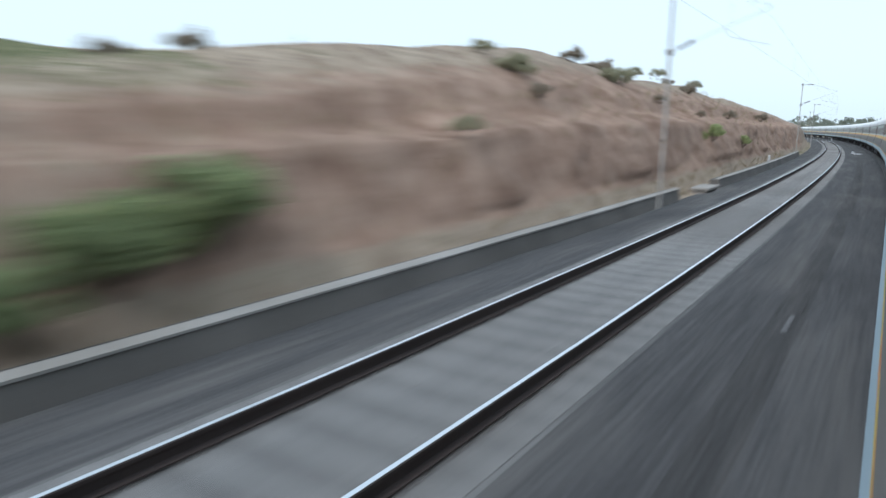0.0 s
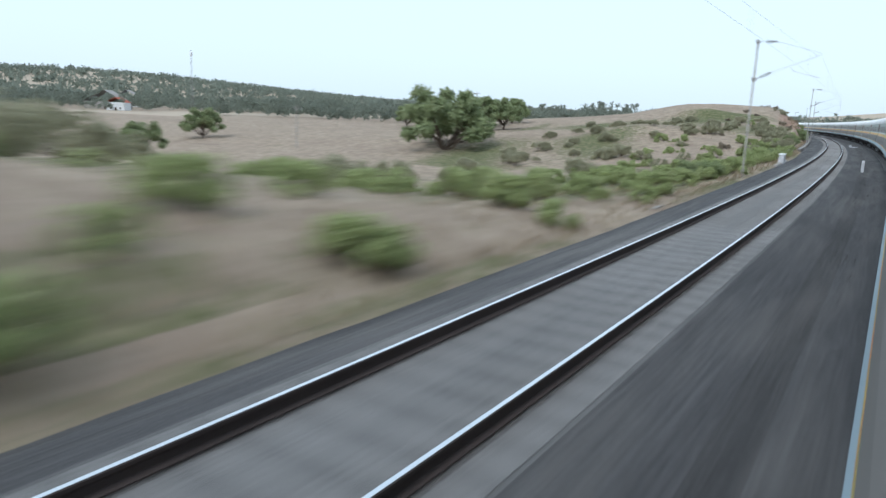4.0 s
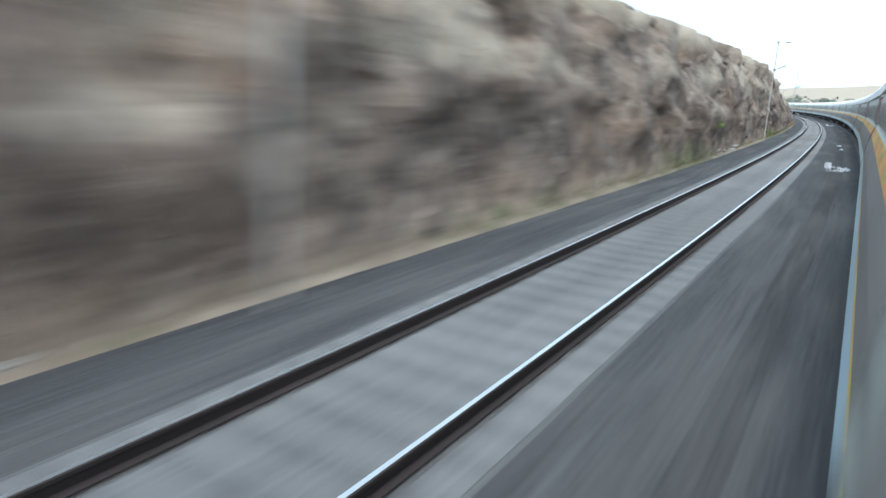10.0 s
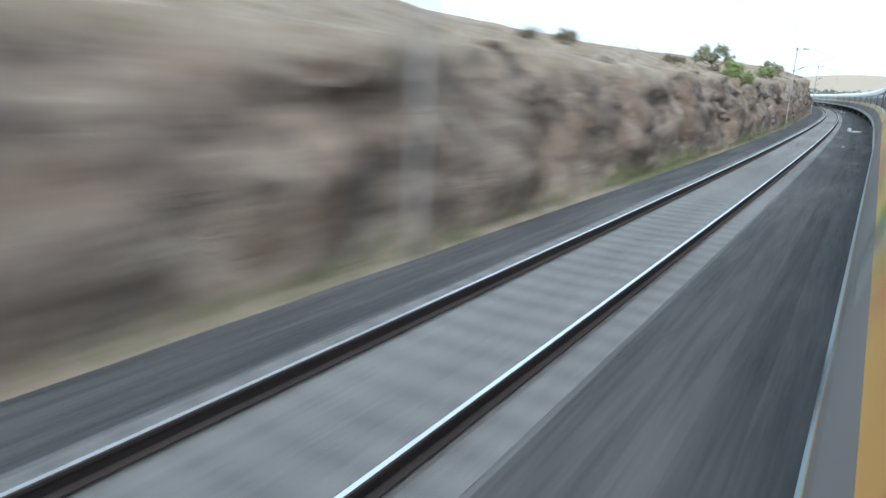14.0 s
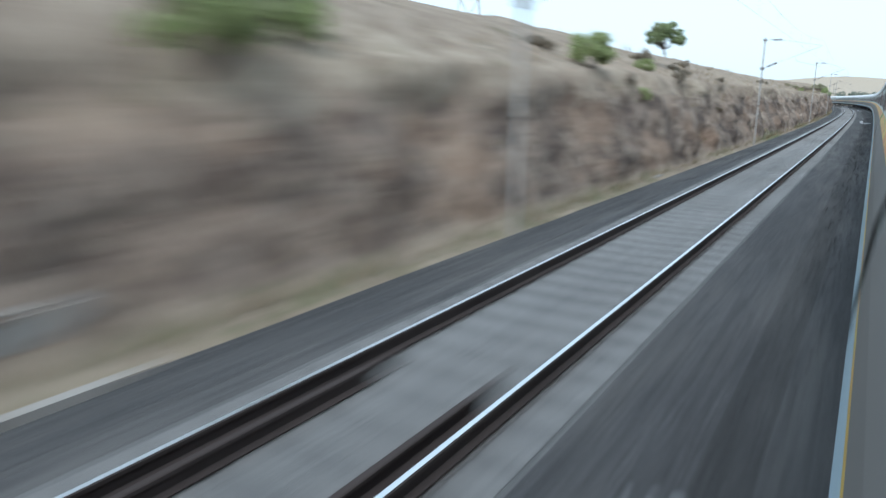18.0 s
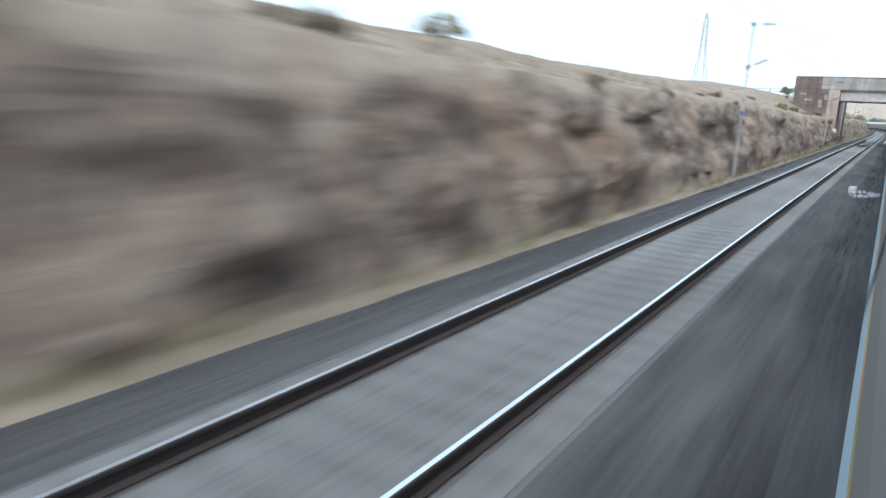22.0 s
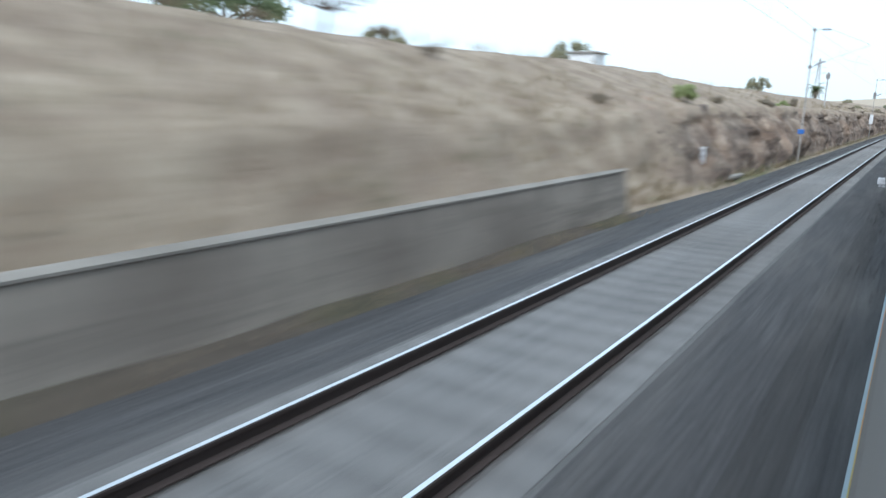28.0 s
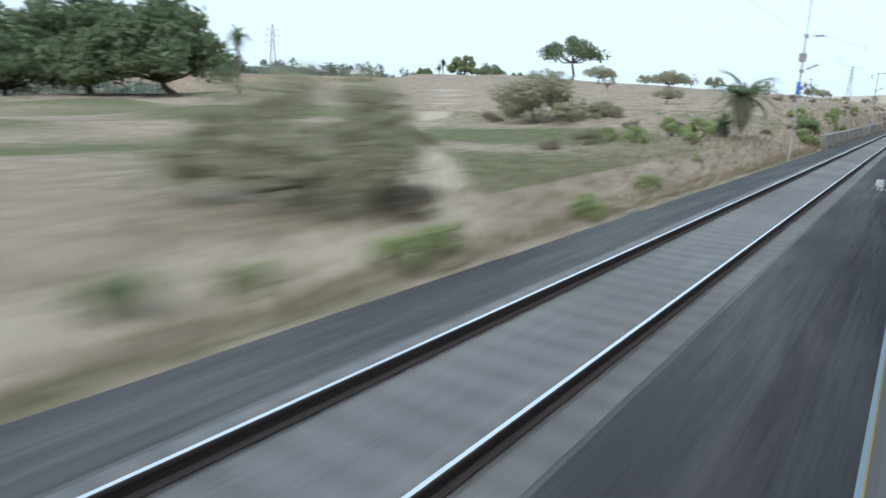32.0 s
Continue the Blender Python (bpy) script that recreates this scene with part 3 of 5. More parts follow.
def loose_stones():
    rng = np.random.default_rng(3)
    n = 26000
    u = rng.uniform(-8, 470, n)
    u[: n // 3] = rng.uniform(-8, 880, n // 3)
    lat = np.where(rng.random(n) < 0.62, rng.uniform(-2.6, -0.6, n), rng.uniform(2.35, 3.8, n))
    z = np.interp(lat, (-2.6, -1.5, -0.56, 2.33, 2.66, 3.0, 3.8), (-0.3, -0.33, -0.21, -0.21, -0.22, -0.31, -0.47))
    base = np.array(((1, 0, 0), (-1, 0, 0), (0, 1, 0), (0, -1, 0), (0, 0, 1), (0, 0, -1)), float)
    tri = np.array(((0, 2, 4), (2, 1, 4), (1, 3, 4), (3, 0, 4), (2, 0, 5), (1, 2, 5), (3, 1, 5), (0, 3, 5)))
    size = rng.uniform(0.018, 0.042, (n, 1, 1)) * rng.uniform(0.7, 1.3, (n, 6, 1))
    v = base[None] * size + np.stack([u, lat, z], 1)[:, None, :]
    f = (tri[None] + 6 * np.arange(n)[:, None, None]).reshape(-1, 3)
    return mesh("loose_stones", lay(v.reshape(-1, 3)), f, BALLAST)


tagged(new("loose_stones", loose_stones()), "loose grey ballast stones beside the rails", "stones", kind="stuff")

HEADS = ((-0.036, -0.04), (-0.036, -0.008), (-0.024, 0.0), (0.024, 0.0), (0.036, -0.008), (0.036, -0.04), (0.009, -0.052), (0.009, -0.14), (0.07, -0.158), (0.07, -0.172), (-0.07, -0.172), (-0.07, -0.158), (-0.009, -0.14), (-0.009, -0.052))
RAIL_US = np.arange(U0, U1 + 1, 3.0)
HEAD_SLOTS = [1, 1, 0, 1, 1, 1, 1, 1, 1, 1, 1, 1, 1, 1]


def rail(name, shift, us, label, mats=(RAIL_HEAD, RUST)):
    def prof(u):
        s = shift(u) if callable(shift) else shift
        return [(a + s, b) for a, b in HEADS]
    return tagged(new(name, sweep(name, us, prof, list(mats), HEAD_SLOTS)), label, "rail", kind="structure")


def train_side(u):
    """Lat of the standing train's near side."""
    return -0.04 + np.interp(u, (7.6, 33.6, 60.6, 80, 92, 112.6, 189.6, 215.6, 241.6, 267.6, 293.6, 319.6, 345.6, 371.6, 449.6, 475.6, 501.6, 527.6, 553.6, 579.6, 605.6, 632.6, 658.6, 694.6, 761.6, 787.6, 813.6, 1304.6), (-2.6, -2.47, -2.5, -2.42, -2.42, -2.5, -2.46, -2.46, -2.46, -2.47, -2.43, -2.45, -2.53, -2.47, -2.43, -2.53, -2.76, -2.83, -2.73, -2.67, -2.56, -2.485, -2.46, -2.55, -2.83, -2.86, -2.96, -2.96))


rail("rail", 0.0, RAIL_US, "steel rail with a polished head and rusty sides")
rail("rail", GAUGE, RAIL_US, "steel rail with a polished head and rusty sides")
rail("rail", lambda u: train_side(u) - 1.62 + GAUGE / 2, RAIL_US, "steel rail under the standing train")
rail("rail", lambda u: train_side(u) - 1.62 - GAUGE / 2, RAIL_US, "steel rail under the standing train")


def sleeper_points():
    """A prestressed sleeper: waisted in the middle, sloped sides, with rail seats."""
    v, k = [], 0
    for x, top, half in ((-1.375, -0.185, 0.12), (-0.55, -0.172, 0.125), (0.0, -0.188, 0.1), (0.55, -0.172, 0.125), (1.375, -0.185, 0.12)):
        v += [(x, -half - 0.025, -0.34), (x, -half, top), (x, half, top), (x, half + 0.025, -0.34)]
    f = [(4 * s + a, 4 * s + 4 + a, 4 * s + 4 + a + 1, 4 * s + a + 1) for s in range(4) for a in range(3)] + [(0, 1, 2, 3), (19, 18, 17, 16)]
    return np.array(v), f


SV, SF = sleeper_points()
sleeper_mesh = mesh("sleeper", SV, SF, SLEEPER)
clip_rng = random.Random(5)


def sleeper_poses(u0, u1, step=0.5):
    return [(u, clip_rng.uniform(-0.6, 0.6)) for u in np.arange(u0, u1, step)]


def joined_sleepers(name, poses, lat_at):
    v = np.concatenate([np.column_stack([u + SV[:, 1] / STATION, lat_at(u) - SV[:, 0], SV[:, 2] - 0.004 * (k % 3)]) for k, (u, _) in enumerate(poses)])
    f = [tuple(i + 20 * k for i in q) for k in range(len(poses)) for q in SF]
    return new(name, mesh(name, lay(v), f, SLEEPER))


def clip_mesh():
    """Rail clips and pads beside both rails of one stretch, joined."""
    bm = bmesh.new()
    for s in (0.0, GAUGE):
        for side in (-1, 1):
            add_box(bm, (s + side * 0.1 - 0.035, -0.05, -0.175), (s + side * 0.1 + 0.035, 0.05, -0.14))
    v = np.array([x.co[:] for x in bm.verts])
    f = [tuple(x.index for x in q.verts) for q in bm.faces]
    bm.free()
    return v, f


CV, CF = clip_mesh()

# ---- the standing train ----
COACH_L = 22.3


def coach_paint(name, body, dirt):
    n = Nodes(name, 0.7, spec=0.15)
    c = n.mix(n.ramp(n.noise(0.8, 4, 0.6, n.place((1, 0.3, 1), True)), 0.35, 0.7), body, tuple(x * 0.85 for x in body))
    run = n.noise(2.2, 5, 0.7, n.place((1.0, 2.0, 0.25), True))
    n.colour(n.mix(n.ramp(run, 0.52, 0.75, 0, 0.6), c, dirt))
    return n.bump(n.noise(12), 0.1, 0.004).mat


COACH_GREY = coach_paint("coach_grey_paint", (0.225, 0.212, 0.2), (0.165, 0.153, 0.142))
COACH_PALE = coach_paint("coach_pale_paint", (0.56, 0.6, 0.57), (0.43, 0.45, 0.43))


def vinyl_paint():
    """Faded printed film in patches of ochre, orange and green."""
    n = Nodes("faded_printed_film", 0.5, spec=0.3)
    a, b = n.noise(1.3, 2), n.noise(2.1, 2, 0.5, n.place((1, 1, 2)))
    c = n.mix(n.ramp(a, 0.46, 0.52), (0.62, 0.45, 0.1), (0.55, 0.22, 0.08))
    n.colour(n.mix(n.ramp(b, 0.58, 0.63), c, (0.12, 0.3, 0.1)))
    return n.mat


VINYL = vinyl_paint()
COACH_BLUE = coach_paint("coach_pale_blue_paint", (0.42, 0.52, 0.58), (0.28, 0.32, 0.34))
COACH_MAROON = coach_paint("coach_maroon_paint", (0.33, 0.15, 0.15), (0.2, 0.12, 0.11))
ROOF = coach_paint("coach_roof_paint", (0.78, 0.79, 0.79), (0.6, 0.6, 0.59))
UNDER = plain("underframe_black", (0.03, 0.03, 0.032), 0.85)
GLASS = Nodes("dusty_window_glass", 0.3, spec=0.5).colour((0.1, 0.105, 0.105)).mat


def loft(rings, closed=True):
    """A bmesh through rings of equal length."""
    bm = bmesh.new()
    rows = [[bm.verts.new(p) for p in r] for r in rings]
    k = len(rows[0])
    for a, b in zip(rows, rows[1:]):
        for i in range(k if closed else k - 1):
            bm.faces.new((a[i], a[(i + 1) % k], b[(i + 1) % k], b[i]))
    if closed:
        bm.faces.new(rows[0]), bm.faces.new(list(reversed(rows[-1])))
    bmesh.ops.recalc_face_normals(bm, faces=bm.faces)
    return bm


def coach():
    t = thing("passenger_coach", Matrix.Identity(4), "pale grey passenger coach with dark windows standing on the track", "train coach", "coaches of the train")
    half = COACH_L / 2 - 0.45
    wall = [(-1.60, 0.94), (-1.62, 1.0), (-1.585, 1.3), (-1.56, 1.62), (-1.53, 1.76), (-1.42, 2.16), (-1.4, 2.24), (-1.4, 2.95), (-1.36, 3.15), (1.36, 3.15), (1.4, 2.95), (1.4, 2.24), (1.42, 2.16), (1.53, 1.76), (1.56, 1.62), (1.585, 1.3), (1.62, 1.0), (1.60, 0.94)]
    part("body", loft([[(x, y, z) for x, z in wall] for y in (-half, -half + 1.6, half - 1.6, half)]), COACH_PALE, t)
    arch = [(1.45 * math.cos(a), 3.13 + 0.86 * math.sin(a) ** 0.8) for a in np.linspace(0.0, math.pi, 15)]
    part("roof", loft([[(x, y, z) for x, z in arch] for y in (-half, half)]), ROOF, t, "whitish arched coach roof")
    for s in (-1, 1):
        side = lambda y, pts: [(s * x, y, z) for x, z in pts]
        part("upper_panel", loft([side(y, [(1.37, 2.23), (1.404, 2.23), (1.404, 2.94), (1.37, 2.94)]) for y in (-half, half)]), COACH_PALE, t, "pale grey upper side with windows")
        part("waist_band", loft([side(y, [(1.6, 1.0), (1.625, 1.0), (1.595, 1.24), (1.57, 1.24)]) for y in (-half, half)]), COACH_BLUE, t, "pale blue lower band")
        part("stripe", loft([side(y, [(1.57, 1.243), (1.597, 1.243), (1.59, 1.29), (1.56, 1.29)]) for y in (-half, half)]), VINYL, t, "thin yellow and orange stripe")
        part("printed_film", loft([side(y, [(1.455, 1.935), (1.492, 1.935), (1.424, 2.163), (1.4, 2.16)]) for y in (-half, half)]), VINYL, t, "faded orange, yellow and green printed film")
        part("lower_panel", loft([side(y, [(1.53, 1.293), (1.59, 1.293), (1.564, 1.62), (1.534, 1.76), (1.49, 1.93), (1.45, 1.92), (1.5, 1.75), (1.53, 1.62)]) for y in (-half, half)]), COACH_GREY, t, "grey lower side panel")
        part("skirt", box((s * 1.5 - 0.04, -half + 0.4, 0.8), (s * 1.5 + 0.04, half - 0.4, 1.0)), UNDER, t, "black underframe sole bar")
        for e in (-1, 1):
            y = e * (half - 0.8)
            d = part("door", box((s * 1.395 - 0.02, y - 0.4, 2.26), (s * 1.395 + 0.02, y + 0.4, 3.05), 0.01), COACH_MAROON, t, "dull maroon end door")
            part("window", box((s * 1.4 - 0.022, y - 0.25, 2.35), (s * 1.4 + 0.022, y + 0.25, 2.85), 0.008), GLASS, d)
            part("handrail", rod((s * 1.43, y - 0.5, 2.25), (s * 1.43, y - 0.5, 2.9), 0.012), STEEL, d)
            part("step", box((s * 1.45 - 0.12, y - 0.38, 0.62), (s * 1.45 + 0.12, y + 0.38, 0.66)), UNDER, t)
        for k in range(10):
            y = -half + 2.6 + k * 1.785
            part("window", box((s * 1.39 - 0.02, y - 0.62, 2.3), (s * 1.39 + 0.02, y + 0.62, 2.86), 0.012), GLASS, t)
    for e in (-1, 1):
        y = e * (half - 3.2)
        b = part("bogie", box((-1.15, y - 1.6, 0.45), (1.15, y + 1.6, 0.78), 0.05), UNDER, t, "black two-axle bogie")
        for w in (-1.45, 1.45):
            for s in (-1, 1):
                bm = bmesh.new()
                add_rod(bm, (s * 0.82, y + w, 0.455), (s * 0.95, y + w, 0.455), 0.455, 0.455, 20)
                part("wheel", bm, RUST, b)
    part("tank", box((-1.2, -2.4, 0.4), (1.2, 2.4, 0.95), 0.12), UNDER, t, "black box under the floor")
    part("bellows", box((-0.75, half, 1.15), (0.75, half + 0.85, 3.2), 0.06), BLACK, t, "black corridor bellows")
    return t


first = coach()
HALF = COACH_L / STATION / 2
us = np.arange(U0 + 30, 1130, 2 * HALF)
for k, u in enumerate(us):
    a = Vector(at(u - HALF, train_side(u - HALF) - 1.62))
    b = Vector(at(u + HALF, train_side(u + HALF) - 1.62))
    m = pose(*((a + b) / 2), 0, 0, math.degrees(math.atan2(-(b.x - a.x), b.y - a.y)))
    if k == 0:
        first.matrix_world = m
    else:
        copy_thing(first, m)

# ---- masts and overhead wires ----
MAST_LAT = 4.2


def ibeam(a, b, w, d, t=0.012):
    """An upright rolled section from height a to b."""
    h, k, q = w / 2, d / 2, t / 2
    ring = [(-h, -k), (h, -k), (h, -k + t), (q, -k + t), (q, k - t), (h, k - t), (h, k), (-h, k), (-h, k - t), (-q, k - t), (-q, -k + t), (-h, -k + t)]
    return loft([[(x, y, z) for x, y in ring] for z in (a, b)])


def insulator(a, b, parent):
    a, b = Vector(a), Vector(b)
    bm = bmesh.new()
    add_rod(bm, a, b, 0.03)
    for k in range(7):
        c, d = a.lerp(b, k / 7 + 0.02), a.lerp(b, k / 7 + 0.09)
        add_rod(bm, c, d, 0.075, 0.045, 10)
    return part("insulator", bm, INSULATOR, parent, "ribbed dark porcelain insulator")


def mast(top, base=0.75):
    t = thing("catenary_mast", Matrix.Identity(4), "grey steel overhead-line mast with bracket and insulators beside the ballast", "mast", "masts along the line")
    low = 0.7 * top
    part("post", ibeam(-base, top, 0.08, 0.1), MAST_GREY, t)
    part("footing", box((-0.3, -0.3, -base - 0.4), (0.3, 0.3, -base + 0.2), 0.04), CONCRETE, t, "square concrete footing")
    insulator((0.3, 0, low + 0.12), (0.85, 0, low + 0.38), t)
    part("stay_arm", rod((0.05, 0, low), (0.3, 0, low + 0.12), 0.02), STEEL, t)
    part("bracket_tube", rod((0.84, 0, low + 0.37), (3.3, 0, low + 1.35), 0.008), STEEL, t)
    insulator((0.45, 0, top - 0.12), (1.0, 0, top - 0.12), t)
    part("top_link", rod((0.05, 0, top - 0.1), (0.45, 0, top - 0.12), 0.012), STEEL, t)
    part("top_tube", rod((1.0, 0, top - 0.12), (3.3, 0, low + 1.4), 0.007), STEEL, t)
    part("steady_arm", rod((2.0, 0, low + 0.45), (3.35, 0, low + 0.12), 0.007), STEEL, t)
    part("register_tube", rod((1.8, 0, low + 0.75), (2.0, 0, low + 0.45), 0.007), STEEL, t)
    part("clamp", box((-0.1, -0.12, low - 0.1), (0.1, 0.12, low + 0.1), 0.01), STEEL, t)
    part("top_clamp", box((-0.1, -0.12, top - 0.2), (0.1, 0.12, top - 0.05), 0.01), STEEL, t)
    plate = part("number_plate", box((-0.06, -0.1, 2.04), (0.06, -0.08, 2.16), 0.006), PALE, t, "small dull enamel plate")
    part("bar", box((-0.04, -0.1045, 2.08), (0.04, -0.1015, 2.12)), BLACK, plate)
    return t


# arc length and height of the mast's top
MAST_TOPS = ((-12, 7.3), (42.2, 7.3), (96.3, 8.4), (150, 8.4), (205.5, 8.4), (257.5, 7.3), (294.5, 7.3), (335.3, 7.2), (379.5, 6.4), (408, 6.4), (445.5, 7.0), (480.6, 7.0),
             (532.8, 7.3), (582, 8.1), (629.5, 8.1), (675.5, 7.9), (717.5, 7.2), (766.5, 7.3), (812.8, 7.4), (857, 7.5), (903, 7.5), (950, 7.3), (998, 7.3), (1046, 7.3))
MASTS = tuple(u for u, top in MAST_TOPS)
placed, by_top = {}, {}
for u, top in MAST_TOPS:
    m = stand(u, MAST_LAT)
    if top in by_top:
        placed[u] = copy_thing(by_top[top], m)
    else:
        placed[u] = by_top[top] = mast(top)
        placed[u].matrix_world = m

for name, side, height, sag in (("contact_wire", 1, 5.0, 0.0), ("catenary_wire", 1, 6.25, 0.75), ("contact_wire", 0, 5.0, 0.0), ("catenary_wire", 0, 6.25, 0.75)):
    bm = bmesh.new()
    pts = []
    for a, b in zip(MASTS, MASTS[1:]):
        for s in np.linspace(0, 1, 9)[:-1]:
            u = a + (b - a) * s
            lat = 0.85 if side else train_side(u) - 1.62
            pts.append(Vector(at(u, lat, height - sag * 4 * s * (1 - s))))
    for a, b in zip(pts, pts[1:]):
        add_rod(bm, a, b, 0.003, 0.003, 4)
    ob = part(name, bm, WIRE, None)
    tagged(ob, "thin copper overhead wire above the track", "wire")
for side in (1, 0):
    bm = bmesh.new()
    for a, b in zip(MASTS, MASTS[1:]):
        for s in np.linspace(0, 1, 9)[1:-1]:
            u = a + (b - a) * s
            lat = 0.85 if side else train_side(u) - 1.62
            add_rod(bm, at(u, lat, 5.0), at(u, lat, 6.25 - 3.0 * s * (1 - s)), 0.0025, 0.0025, 3)
    tagged(part("wire_droppers", bm, WIRE, None), "thin droppers between the overhead wires", "wire", kind="stuff")


def on_mast(u, name, lo, hi, material, label):
    part(name, box(lo, hi, 0.015), material, placed[u], label)


on_mast(205.5, "notice_board", (-0.24, -0.2, 1.72), (0.24, -0.16, 3.12), WHITE, "tall white enamel board")
on_mast(205.5, "switch_box", (-0.2, -0.32, 5.5), (0.2, -0.13, 6.4), STEEL, "grey switch box")
on_mast(42.2, "blue_panel", (-0.12, -0.2, 3.7), (0.12, -0.16, 4.45), BLUE, "upright blue enamel panel")
on_mast(42.2, "switch_box", (-0.2, -0.34, 5.65), (0.2, -0.13, 6.15), STEEL, "grey switch box")
part("mast_extension", rod((0, 0, 7.3), (0, 0, 9.4), 0.025), MAST_GREY, placed[42.2], "thin pole above the mast")
on_mast(96.3, "switch_box", (-0.22, -0.34, 4.1), (0.22, -0.13, 5.1), STEEL, "grey switch box")
part("outrigger", rod((0, 0, 8.1), (-0.75, 0, 8.05), 0.015), STEEL, placed[96.3])
insulator((-0.75, 0, 8.05), (-0.75, 0, 7.6), placed[96.3])
on_mast(96.3, "blue_plate", (-0.13, -0.2, 1.3), (0.13, -0.16, 1.52), BLUE, "small blue enamel plate")
on_mast(150, "blue_plate", (-0.2, -0.2, 1.45), (0.2, -0.16, 1.75), BLUE, "small blue enamel plate")
on_mast(294.5, "blue_plate", (-0.09, -0.2, 2.78), (0.09, -0.16, 2.93), BLUE, "small blue enamel plate")
on_mast(532.8, "pale_plate", (-0.15, -0.2, 2.75), (0.15, -0.16, 3.0), PALE, "small pale enamel plate")
on_mast(335.3, "orange_plate", (-0.1, -0.2, 2.4), (0.1, -0.16, 2.58), YELLOW, "small yellow enamel plate")

# ---- road overbridge ----
bridge = thing("road_overbridge", stand(351.7, 0), "old concrete road bridge with pale girders and stained abutment over the railway", "bridge", kind="structure")
XA, LONG, WIDE = -4.8, 16.0, 5.8


def slab(name, lo, hi, mat, label="", parent=None, bevel=0.03):
    return part(name, box(lo, hi, bevel), mat, parent or bridge, label)


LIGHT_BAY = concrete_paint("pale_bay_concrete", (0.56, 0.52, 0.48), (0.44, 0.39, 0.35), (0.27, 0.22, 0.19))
OLD_BROWN = concrete_paint("dark_weathered_masonry", (0.2, 0.155, 0.132), (0.135, 0.105, 0.09), (0.062, 0.05, 0.045))
PATCH = concrete_paint("pale_render_patch", (0.36, 0.31, 0.275), (0.28, 0.235, 0.205), (0.17, 0.14, 0.12))
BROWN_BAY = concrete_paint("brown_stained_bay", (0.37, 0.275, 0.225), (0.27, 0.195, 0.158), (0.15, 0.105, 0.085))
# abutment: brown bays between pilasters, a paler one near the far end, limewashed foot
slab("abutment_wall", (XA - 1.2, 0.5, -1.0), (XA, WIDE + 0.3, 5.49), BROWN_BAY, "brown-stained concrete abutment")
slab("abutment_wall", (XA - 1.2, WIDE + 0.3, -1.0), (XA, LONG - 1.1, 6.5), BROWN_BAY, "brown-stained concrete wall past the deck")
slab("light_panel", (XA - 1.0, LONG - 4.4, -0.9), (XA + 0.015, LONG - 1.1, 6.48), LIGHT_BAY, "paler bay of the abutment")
slab("pilaster", (XA - 1.3, -0.1, -1.0), (XA + 0.09, 0.62, 7.08), BROWN_WALL, "brown corner pilaster")
slab("pilaster", (XA - 1.0, 3.4, -0.9), (XA + 0.1, 3.95, 5.45), OLD_BROWN, "dark brown buttress")
slab("pilaster", (XA - 1.3, LONG - 1.1, -1.0), (XA + 0.24, LONG, 7.0), DARK_CONCRETE, "dark corner pilaster")
lime = slab("limewash_band", (XA - 0.2, 1.1, -0.9), (XA + 0.06, LONG - 1.15, 0.95), LIMEWASH, "white limewashed foot of the wall")
slab("orange_stripe", (XA - 0.1, 1.3, 0.45), (XA + 0.064, LONG - 1.4, 0.53), ORANGE, "faded orange stripe", lime, 0.0)
slab("bearing_shelf", (XA - 1.1, 0.64, 5.494), (XA + 0.12, WIDE + 0.3, 5.66), DARK_CONCRETE, "dark bearing shelf")
wing = slab("wing_wall", (XA - 5.7, -0.02, 0.0), (XA - 1.28, 0.5, 7.06), OLD_BROWN, "dark weathered wing wall")
for x, z, w, h in ((-8.6, 5.5, 0.9, 0.28), (-7.0, 4.6, 0.5, 1.1), (-6.4, 5.7, 0.4, 0.7), (-9.3, 6.3, 0.8, 0.2), (-6.2, 3.2, 0.5, 0.6)):
    slab("render_patch", (x - w / 2, -0.032, z), (x + w / 2, 0.0, z + h), PATCH, "paler patch of render", wing, 0.005)
slab("wing_wall", (XA - 5.7, WIDE - 0.5, 0.0), (XA - 1.28, WIDE, 7.06), OLD_BROWN, "dark weathered wing wall")
slab("far_abutment", (8.2, 0.2, -1.0), (9.6, LONG, 5.49), BROWN_WALL)
slab("deck", (XA - 5.7, 0.42, 7.12), (15.0, WIDE - 0.42, 7.46), CONCRETE, "concrete road deck")
for y in (-0.06, WIDE - 0.44):
    slab("parapet", (XA - 5.7, y + 0.03, 7.08), (XA - 2.3, y + 0.45, 8.76), OLD_BROWN, "dark weathered masonry parapet")
    rim = slab("parapet", (XA - 2.298, y, 7.08), (15.0, y + 0.5, 8.74), CONCRETE, "long weathered concrete parapet")
    slab("coping", (XA - 5.75, y - 0.05, 8.762), (15.1, y + 0.55, 8.86), WING, "dark coping", rim, 0.02)
    slab("plinth_course", (XA - 2.2, y - 0.04, 7.06), (15.0, y - 0.002, 7.2), WING, "dark ledge under the parapet", rim, 0.0)
